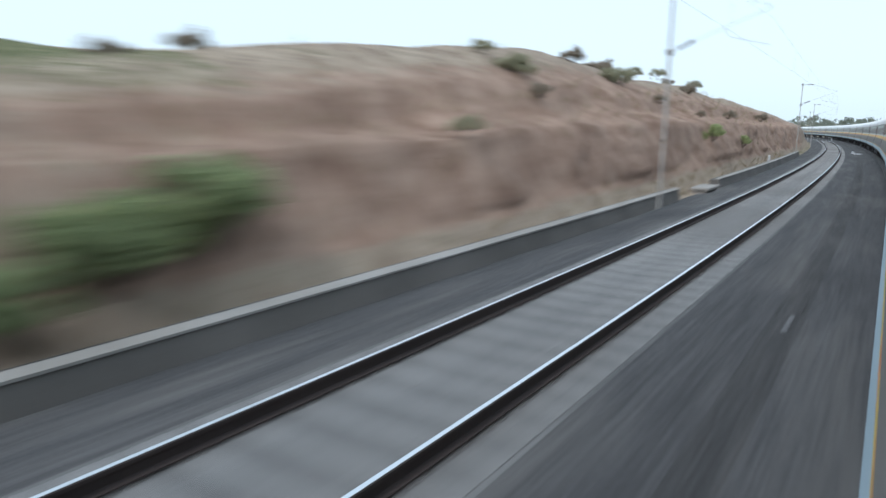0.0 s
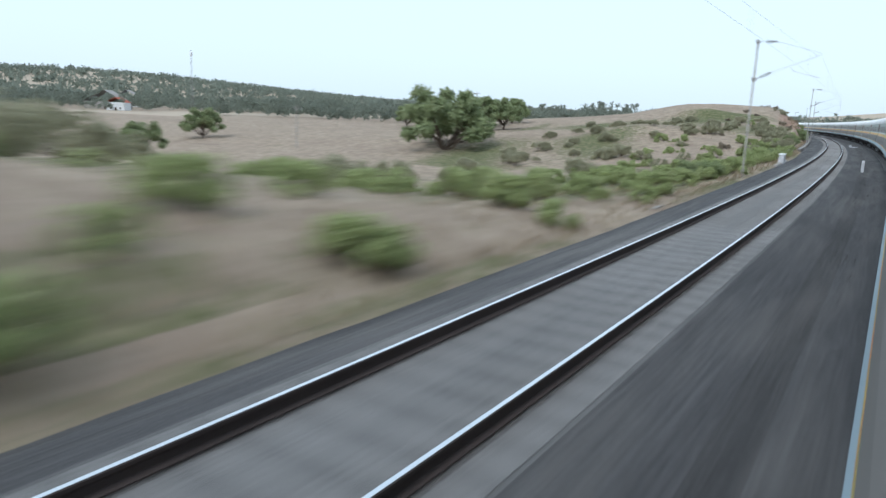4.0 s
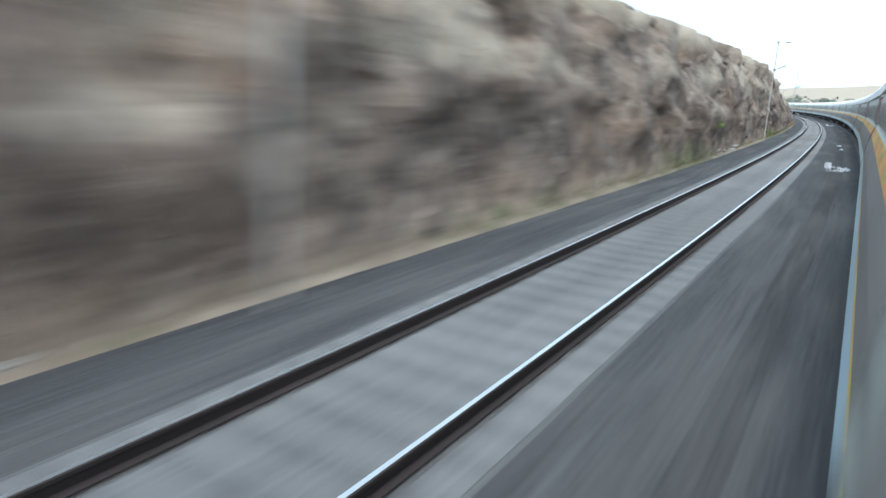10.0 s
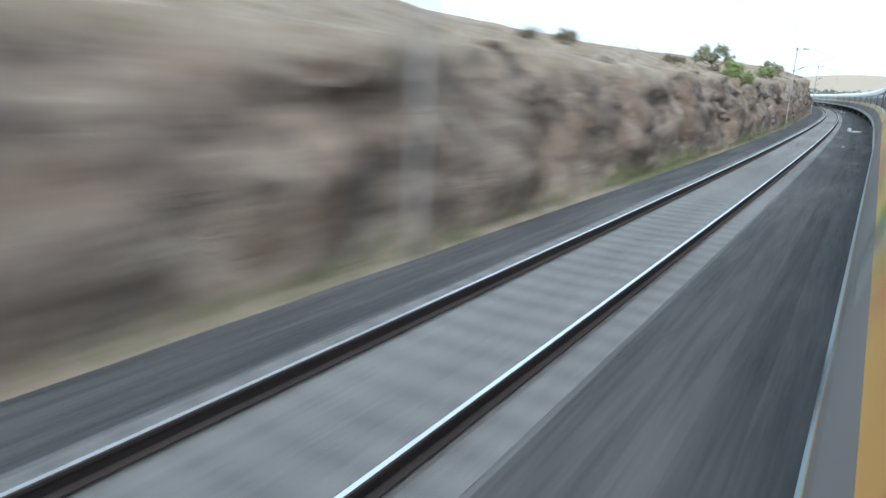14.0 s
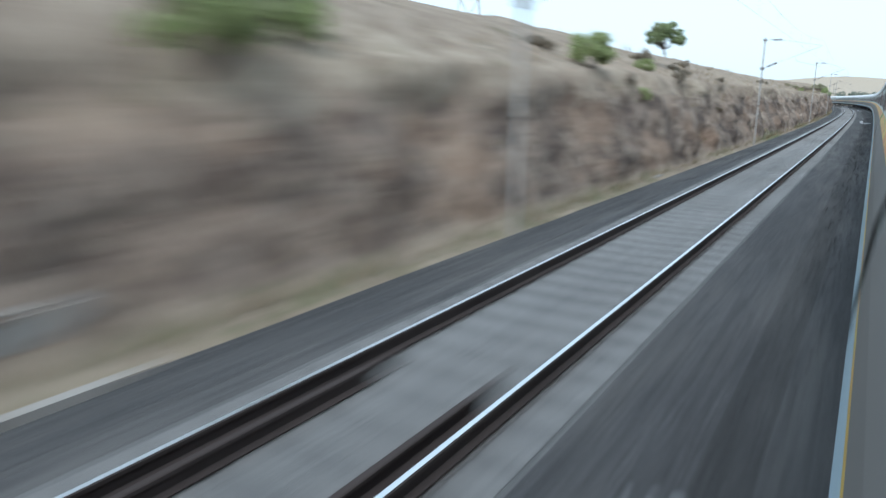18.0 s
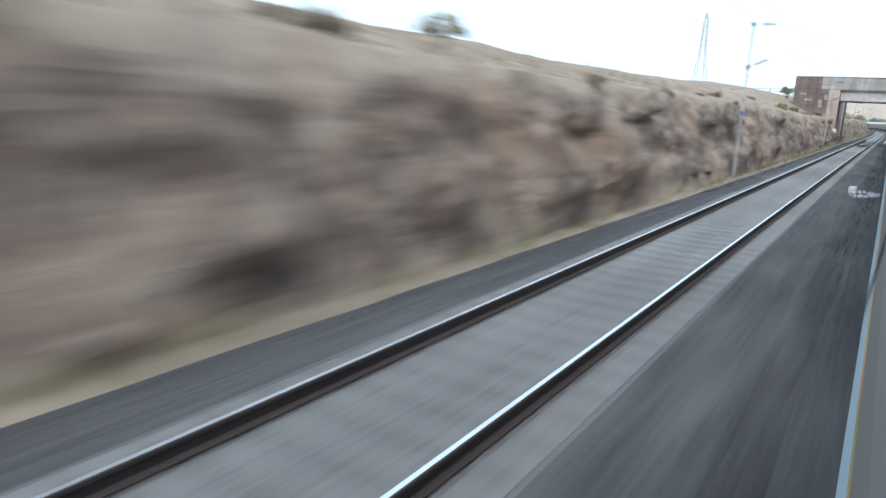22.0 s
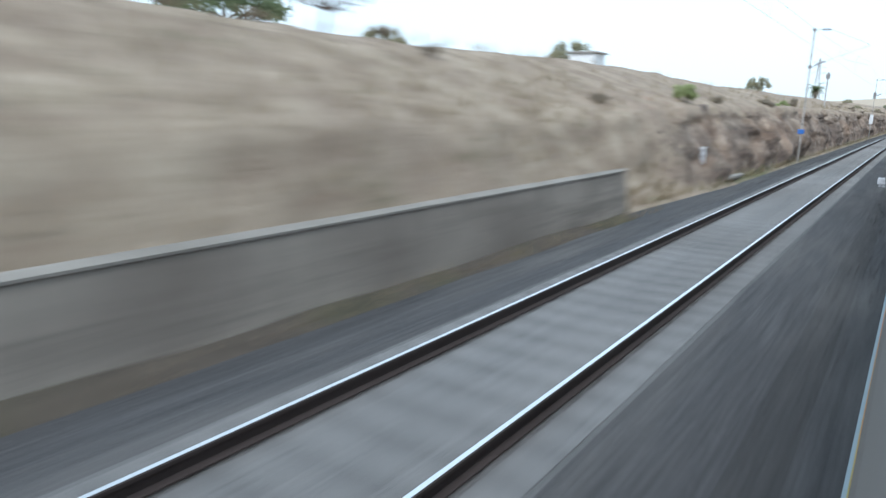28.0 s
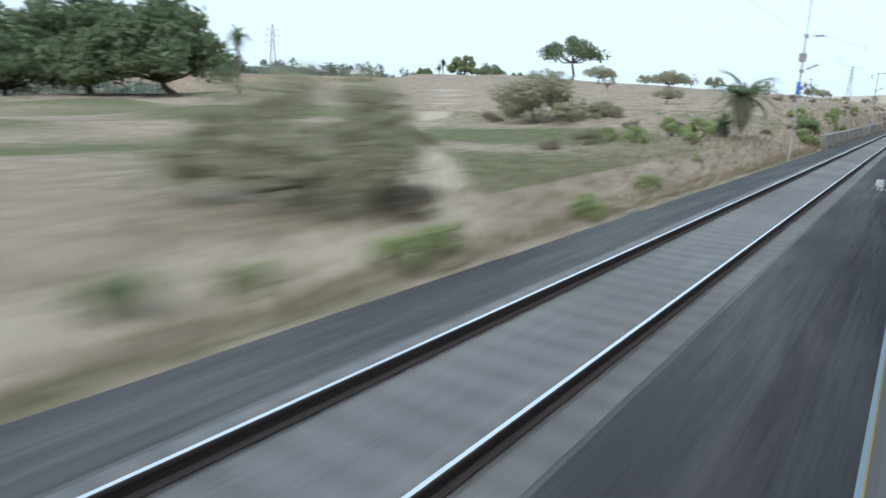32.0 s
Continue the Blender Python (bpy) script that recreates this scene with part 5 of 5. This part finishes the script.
plant_at(bare, ((125.2, 14.8, 1.0), (75.2, 14.2, 0.75), (123.2, 18.8, 0.8), (141, 35, 0.9), (100, 35, 0.8), (87.5, 14, 0.4), (118.5, 15, 0.4), (194, 44, 1.0)))
tallp = palm("tall_palm", "tall slender palm with a tuft of fronds", 8.0, 1.9, 2)
plant_at(tallp, ((76, 83.5, 1.05), (158.5, 105, 0.62), (210, 140, 0.9)))


def grass_tufts():
    """Blades in tufts over the verges and bank tops."""
    g = np.random.default_rng(9)
    n = 20000
    u = g.uniform(-6, 900, n)
    u[:5000] = g.uniform(-6, 130, 5000)
    kind = g.random(n)
    row = np.array([land_row(x) for x in np.linspace(-6, 900, 907)])
    foot = np.interp(u, np.linspace(-6, 900, 907), row[:, 0])
    lat = foot + np.where(kind < 0.4, g.uniform(0.05, 0.8, n), np.where(kind < 0.8, 2.1 + g.gamma(1.4, 1.6, n), g.uniform(0.8, 2.3, n)))
    z = np.array([land_height(a, b) for a, b in zip(u, lat)])
    foot_of_wall = (u > 59) & (u < 126) & (kind < 0.08)
    lat[foot_of_wall] = g.uniform(3.9, 4.2, foot_of_wall.sum())
    z[foot_of_wall] = -0.46
    v, blades = [], 5
    base = np.stack([u, lat, z - 0.03], 1)
    for k in range(blades):
        a = g.uniform(0, 2 * math.pi, n)
        h = g.uniform(0.12, 0.42, n)
        lean = g.uniform(0.1, 0.45, n) * h
        d = np.stack([np.cos(a), np.sin(a), 0 * a], 1)
        w = np.stack([-np.sin(a), np.cos(a), 0 * a], 1) * 0.018
        v.append(np.stack([base - w, base + w, base + d * lean[:, None] + np.stack([0 * h, 0 * h, h], 1)], 1))
    v = np.concatenate(v).reshape(-1, 3)
    return mesh("grass_tufts", lay(v), np.arange(len(v)).reshape(-1, 3), STRAW)


tagged(new("grass_tufts", grass_tufts()), "dry straw-coloured grass tufts on the banks", "grass", kind="stuff")


def far_woods():
    """The wooded rim of the plain, many crowns of leaf pieces."""
    g = np.random.default_rng(12)
    clumps = []
    for k in range(1900):
        u = g.uniform(300, 1290) if k % 9 else g.uniform(-50, 300)
        l = g.uniform(335, 560) if u > 300 else g.uniform(150, 330)
        if k > 1500:
            u, l = g.uniform(1000, 1290), g.uniform(60, 330)
        h = g.uniform(7, 14) * (1.0 if u > 300 else 0.6)
        x, y, z = at(u, l, land_height(u, l))
        for c in range(7):
            clumps.append((x + g.normal() * 3.2, y + g.normal() * 3.2, z + h * g.uniform(0.25, 1.0), g.uniform(1.6, 3.2)))
    for k in range(520):
        x, y = g.uniform(-620, 460), g.uniform(1520, 1930)
        if abs(x - np.interp(y, LY, LX)) < 45:
            continue
        h, z = g.uniform(6, 12), far_height(x, y)
        for c in range(6):
            clumps.append((x + g.normal() * 3.2, y + g.normal() * 3.2, z + h * g.uniform(0.2, 1.0), g.uniform(1.6, 3.2)))
    v, f = leaves(g, clumps, 24, 0.8)
    clumps = []
    for k in range(3600):
        x, y = g.uniform(-1750, -900), g.uniform(800, 2500)
        clumps.append((x, y, far_height(x, y) + 3, g.uniform(6, 12)))
    w, q = leaves(g, clumps, 14, 3.4)
    return mesh("far_woods", np.concatenate([v, w]), np.concatenate([f, q + len(v)]), LEAF_HAZED)


tagged(new("far_woods", far_woods()), "far belt of haze-paled green trees at the edge of the plain", "woods", kind="stuff")

# ---- white stone rings and posts between the tracks ----
rock_rng = np.random.default_rng(21)


def pebble_mesh(name, seed, mat, rough=0.28):
    bm = bmesh.new()
    bmesh.ops.create_icosphere(bm, subdivisions=2, radius=1.0)
    for v in bm.verts:
        v.co *= 1 + rough * noise.noise(v.co * 1.1 + Vector((seed * 7.3, 0, 0))) + 0.12 * noise.noise(v.co * 3.1 + Vector((0, seed, 0)))
        v.co.z *= 0.72
    me = bpy.data.meshes.new(name)
    bm.to_mesh(me)
    bm.free()
    me.materials.append(mat)
    return me


WHITEWASH = plain("whitewashed_stone", (0.56, 0.57, 0.6), 0.9, 0, 0.3, 6.0, 0.4)
white_stones = [pebble_mesh("stone", s, WHITEWASH) for s in range(3)]


def stone_ring():
    t = thing("marker_stone_ring", Matrix.Identity(4), "whitewashed stone ring round a small white block on ballast", "marker", "markers between the tracks")
    part("marker_block", box((-0.15, -0.11, -0.1), (0.15, 0.11, 0.32), 0.03), WHITEWASH, t)
    for k in range(72):
        a, r = 2 * math.pi * k / 36, 0.86 + rock_rng.uniform(-0.3, 0.22)
        ob = new("stone", white_stones[k % 3])
        ob.parent = t
        ob.matrix_local = pose(r * math.cos(a), 1.3 * r * math.sin(a), 0.015, 0, 0, rock_rng.uniform(0, 360)) @ Matrix.Scale(rock_rng.uniform(0.04, 0.078), 4)
    return t


ring = stone_ring()
for k, u in enumerate((31.8, 137.7, 221.7, 291, 371, 447.6, 532.2, 607.6, 683, 828.7, 915)):
    m = stand(u, -1.4, -0.33, 9 * (k % 3) - 9)
    if k == 0:
        ring.matrix_world = m
    else:
        copy_thing(ring, m)
whites = thing("marker_post", stand(775.3, -1.75, -0.34), "small white square post on the ballast", "post", "white posts")
part("shaft", box((-0.09, -0.09, -0.2), (0.09, 0.09, 0.72), 0.025), WHITEWASH, whites)
part("cap", box((-0.1, -0.1, 0.72), (0.1, 0.1, 0.8), 0.03), WHITE, whites)
for u, l in ((133.2, 5.2), (887, 4.9), (695.2, 4.4), (1003, -1.7)):
    copy_thing(whites, stand(u, l, land_height(u, l) if l > 0 else -0.34))

for u, l, size in ((626.7, -1.7, 0.14), (622.7, -1.85, 0.11), (199.5, -1.6, 0.1), (845.3, -1.88, 0.045), (466, -1.5, 0.08), (512, -1.4, 0.08)):
    ob = new("white_stone", white_stones[int(u) % 3])
    ob.matrix_world = stand(u, l, -0.31, u * 40 % 360) @ Matrix.Diagonal((size, size * 1.3, size, 1))
    tagged(ob, "whitewashed stone lying on the dark ballast", "stone", "loose white stones")

PALE_ROCK = plain("pale_broken_stone", (0.38, 0.345, 0.315), 0.95, 0, 0.35, 3.0, 0.6)
pale_rocks = [pebble_mesh("pale_rock", 50 + s, PALE_ROCK, 0.5) for s in range(3)]
for k in range(16):
    u, l = 612.4 + 0.34 * k + 0.5 * math.sin(k * 2.3), 5.2 - 0.03 * k + 0.16 * math.sin(k * 5.1)
    ob = new("rubble_stone", pale_rocks[k % 3])
    size = 0.1 + 0.08 * (k * 7 % 5) / 4
    ob.matrix_world = stand(u, l, land_height(u, l) + 0.03, k * 57) @ Matrix.Diagonal((size, size * 1.5, size * 0.8, 1))
    tagged(ob, "pale broken stone lying at the foot of the rock", "stone", "pale rubble at the rock's foot")

# ---- small structures beside the line ----


def block_thing(name, u, lat, z, pieces, label, category):
    t = thing(name, stand(u, lat, z), label, category)
    for nm, lo, hi, mat in pieces:
        part(nm, box(lo, hi, 0.03), mat, t)
    return t


# a black panel on each head wall stands in for the shade inside
for u, l in ((864, 4.2), (694.5, 4.0), (136, 4.6)):
    block_thing("culvert", u, l, -0.5, (("head_wall", (-0.5, -1.2, -0.5), (0.1, 1.2, 0.16), CONCRETE), ("slab_top", (-0.6, -1.3, 0.16), (0.25, 1.3, 0.3), PALE), ("dark_mouth_panel", (0.08, -0.6, -0.4), (0.12, 0.6, 0.08), BLACK)), "small concrete culvert head beside the ballast", "culvert")
block_thing("parapet_slab", 782, 4.02, -0.5, (("wall_body", (-0.2, -0.75, -0.4), (0.2, 0.75, 0.72), WHITEWASH), ("cap", (-0.25, -0.8, 0.72), (0.25, 0.8, 0.8), WHITE), ("kerb", (-0.12, -5.2, -0.4), (0.14, -0.78, 0.1), PALE), ("kerb", (-0.12, 0.78, -0.4), (0.14, 4.2, 0.12), PALE)), "short white painted culvert parapet with low pale kerbs", "parapet")
block_thing("concrete_trough", 529.2, 4.97, 0.42, (("trough_body", (-0.2, -1.0, -0.2), (0.1, 1.0, 0.06), PALE), ("lid", (-0.24, -1.05, 0.06), (0.13, 1.05, 0.12), PALE)), "long pale concrete trough lying on the bank", "trough")
block_thing("concrete_trough", 618, 4.9, -0.45, (("trough_body", (-0.25, -1.2, -0.2), (0.2, 1.2, 0.14), PALE), ("lid", (-0.3, -1.3, 0.14), (0.25, 1.3, 0.22), PALE)), "pale concrete trough at the foot of the rock", "trough")
block_thing("concrete_trough", 449, 4.6, -0.5, (("trough_body", (-0.25, -2.2, -0.3), (0.2, 2.2, 0.0), CONCRETE), ("lid", (-0.3, -2.3, 0.0), (0.25, 2.3, 0.06), CONCRETE)), "pale concrete drain kerb at the foot of the bank", "kerb")
block_thing("concrete_trough", 800.5, 5.2, -0.35, (("trough_body", (-0.2, -4.5, -0.3), (0.2, 4.5, 0.12), CONCRETE), ("lid", (-0.24, -4.5, 0.12), (0.24, 4.5, 0.2), PALE)), "pale sloping kerb leading to the low wall", "kerb")
for u, l, ln in ((119, 4.15, 0.9), (190, 4.6, 1.2), (178, 4.6, 0.8), (215, 4.5, 1.0), (232, 4.6, 0.7), (265, 4.2, 1.1), (285, 4.5, 0.6), (20.5, 4.4, 0.5), (556, 4.8, 0.8), (579, 4.9, 1.0), (390, 4.5, 0.8), (668, 4.1, 0.8), (752, 4.1, 1.0)):
    block_thing("stone_slab", u, l, -0.47, (("slab_body", (-0.08, -ln / 2, -0.1), (0.08, ln / 2, 0.06), PALE),), "pale broken concrete slab lying on the verge", "slab")

post = thing("striped_post", stand(730.5, 4.7, -0.4), "black and yellow striped marker post on the bank", "post")
part("shaft", rod((0, 0, -0.3), (0, 0, 2.9), 0.055), STEEL, post)
for k in range(6):
    part("band", rod((0, 0, 1.35 + 0.24 * k), (0, 0, 1.59 + 0.24 * k), 0.075, 0.075, 12), (YELLOW, BLACK)[k % 2], post)
part("plate", box((-0.22, -0.14, 2.72), (0.22, -0.11, 3.05), 0.01), YELLOW, post)

hut = thing("field_hut", stand(148, 15.5, land_height(148, 15.5)), "small white hut behind the bank edge", "hut")
part("wall_body", box((-1.0, -1.0, -0.3), (1.0, 1.0, 1.3), 0.03), WHITE, hut)
part("roof", box((-1.2, -1.2, 1.3), (1.2, 1.2, 1.42), 0.02), PALE, hut)


def house(u, lat, size, mat, roof_mat, label):
    w, d, h = (1.3 * v for v in size)
    t = thing("farm_house", stand(u, lat, land_height(u, lat), 20), label, "house", "houses far off")
    part("wall_body", box((-w / 2, -d / 2, -0.5), (w / 2, d / 2, h), 0.05), mat, t)
    part("roof", loft([[(-w / 2 - 0.4, y, h), (0, y, h + 0.28 * w), (w / 2 + 0.4, y, h), (0, y, h + 0.28 * w - 0.2)] for y in (-d / 2 - 0.4, d / 2 + 0.4)]), roof_mat, t)
    for x in (-w / 4, w / 4):
        part("window", box((x - 0.5, -d / 2 - 0.04, 1.0), (x + 0.5, -d / 2 + 0.02, 2.1)), GLASS, t)
    part("door", box((-0.5, -d / 2 - 0.04, 0), (0.5, -d / 2 + 0.03, 2.1)), BARK, t)
    return t


ROOF_RED = plain("red_tile_roof", (0.42, 0.12, 0.07), 0.8, 0, 0.25)
house(1230, 440, (16, 12, 8), WHITE, PALE, "white farm house among far trees")
house(1040, 330, (22, 9, 4), PALE, PALE, "long pale shed among far trees")
house(1010, 300, (9, 7, 4), WHITE, ROOF_RED, "pale house among the trees")

# ---- poles, pylons and a radio mast ----


def pylon():
    t = thing("power_pylon", Matrix.Identity(4), "tall grey lattice power pylon far off", "pylon", "pylons")
    ring_z = (0, 9, 17, 24, 29, 33, 36.5, 40)
    half = (3.4, 2.6, 1.9, 1.2, 0.9, 0.8, 0.7, 0.15)
    leg = lambda k, c: (c[0] * half[k], c[1] * half[k], ring_z[k])
    corners = ((-1, -1), (1, -1), (1, 1), (-1, 1))
    for c in corners:
        bm = bmesh.new()
        for k in range(7):
            add_rod(bm, leg(k, c), leg(k + 1, c), 0.13, 0.11, 4)
        part("leg", bm, MAST_GREY, t)
    bm = bmesh.new()
    for k in range(7):
        for i in range(4):
            a, b = corners[i], corners[(i + 1) % 4]
            add_rod(bm, leg(k, a), leg(k + 1, b), 0.07, 0.07, 3), add_rod(bm, leg(k, b), leg(k + 1, a), 0.07, 0.07, 3), add_rod(bm, leg(k, a), leg(k, b), 0.07, 0.07, 3)
    part("bracing", bm, MAST_GREY, t)
    for z, w in ((29, 5.5), (33, 5.0), (36.5, 4.4)):
        bm = bmesh.new()
        for s in (-1, 1):
            add_rod(bm, (s * 0.7, 0, z), (s * w, 0, z + 0.3), 0.1, 0.06, 4), add_rod(bm, (s * 0.7, 0, z + 1.5), (s * w, 0, z + 0.3), 0.08, 0.06, 4)
        part("crossarm", bm, MAST_GREY, t)
    return t


py = pylon()
py.matrix_world = stand(442, 38.5, 3.5, 30)
py.scale = (0.74, 0.74, 0.74)
copy_thing(py, stand(778.5, 148, -3.5, 60)).scale = (0.8, 0.8, 0.8)
copy_thing(py, stand(300, 330, 0, 60)).scale = (1.3, 1.3, 1.3)
radio = thing("radio_mast", stand(937, 202, -1), "thin red and white radio mast far off", "mast")
radio.scale = (0.95, 0.95, 0.95)
bm = bmesh.new()
for c in range(3):
    a = c * 2.094
    add_rod(bm, (0.9 * math.cos(a), 0.9 * math.sin(a), 0), (0.2 * math.cos(a), 0.2 * math.sin(a), 30), 0.08, 0.05, 4)
part("lattice", bm, STEEL, radio)
part("antenna", box((-0.5, -0.5, 27), (0.5, 0.5, 29), 0.1), WHITE, radio)


def pole():
    t = thing("electric_pole", Matrix.Identity(4), "pale concrete electric pole with crossarm", "pole", "electric poles")
    part("shaft", rod((0, 0, -0.5), (0, 0, 8), 0.16, 0.1, 6), PALE, t)
    part("crossarm", box((-0.8, -0.05, 7.4), (0.8, 0.05, 7.52)), STEEL, t)
    for x in (-0.7, 0, 0.7):
        part("insulator", rod((x, 0, 7.52), (x, 0, 7.72), 0.05), INSULATOR, t)
    return t


pl = pole()
for k, (u, l) in enumerate(((857, 60), (806.7, 64.2))):
    m = stand(u, l, land_height(u, l), 20) @ Matrix.Scale(0.95, 4)
    if k == 0:
        pl.matrix_world = m
    else:
        copy_thing(pl, m)
spare = thing("steel_pole", stand(186, 8.0, land_height(186, 8.0)), "grey steel pole with a box on top, above the cutting", "pole")
part("shaft", rod((0, 0, -0.5), (0, 0, 4.2), 0.08), MAST_GREY, spare)
part("box_head", box((-0.22, -0.2, 3.4), (0.22, 0.2, 4.0), 0.03), STEEL, spare)

# ---- boulders on the rock cuttings ----
ROCK = Nodes("brown_rock", 0.95)
rc = ROCK.mix(ROCK.ramp(ROCK.noise(1.2, 6, 0.7), 0.38, 0.62), (0.09, 0.07, 0.06), (0.26, 0.205, 0.165))
ROCK.colour(ROCK.mix(ROCK.ramp(ROCK.noise(8, 6), 0.5, 0.75, 0, 0.6), rc, (0.07, 0.055, 0.048)))
ROCK = ROCK.bump(ROCK.noise(6, 7), 0.9, 0.06).mat
boulders = [pebble_mesh("boulder", 30 + s, ROCK, 0.55) for s in range(5)]
rng = random.Random(17)
for k in range(170):
    u = rng.choice((rng.uniform(128, 340), rng.uniform(480, 650), rng.uniform(540, 640)))
    foot, edge, top, far, rock, red = land_row(u)
    lat = foot + rng.choice((rng.uniform(0.5, 0.9), rng.uniform(1.0, 2.3), rng.uniform(1.2, 2.6)))
    ob = new("boulder", boulders[k % 5])
    ob.matrix_world = stand(u, lat + 0.1, land_height(u, lat), rng.uniform(0, 360)) @ pose(0, 0, 0, rng.uniform(-30, 30), rng.uniform(-30, 30), 0) @ Matrix.Diagonal((rng.uniform(0.2, 0.45), rng.uniform(0.25, 0.65), rng.uniform(0.2, 0.42), 1))
    tagged(ob, "weathered brown boulder lodged in the rock cutting", "boulder", "boulders of the cutting")

# ---- sleepers: the pieces one by one where the walk ends, the rest joined ----
near = sleeper_poses(-2, 148)
track = thing("railway_track", stand(0, GAUGE / 2), "concrete sleepers of the empty track", "track", kind="structure")
for u, spin in near:
    ob = new("sleeper", sleeper_mesh)
    ob.parent = track
    ob.matrix_world = stand(u, GAUGE / 2, clip_rng.uniform(-0.008, 0.004), spin)
far = sleeper_poses(148, 1000)
tagged(joined_sleepers("sleepers", far, lambda u: GAUGE / 2), "row of concrete sleepers of the empty track", "sleepers", kind="stuff")
tagged(joined_sleepers("sleepers", sleeper_poses(U0, 1000, 0.51), lambda u: train_side(u) - 1.62), "row of concrete sleepers under the train", "sleepers", kind="stuff")
allp = near + far
v = np.concatenate([np.column_stack([u + CV[:, 1] / STATION, CV[:, 0], CV[:, 2]]) for u, _ in allp])
f = [tuple(i + len(CV) * k for i in q) for k in range(len(allp)) for q in CF]
tagged(new("rail_clips", mesh("rail_clips", lay(v), f, RUST)), "rusty rail clips along both rails", "clips", kind="stuff")
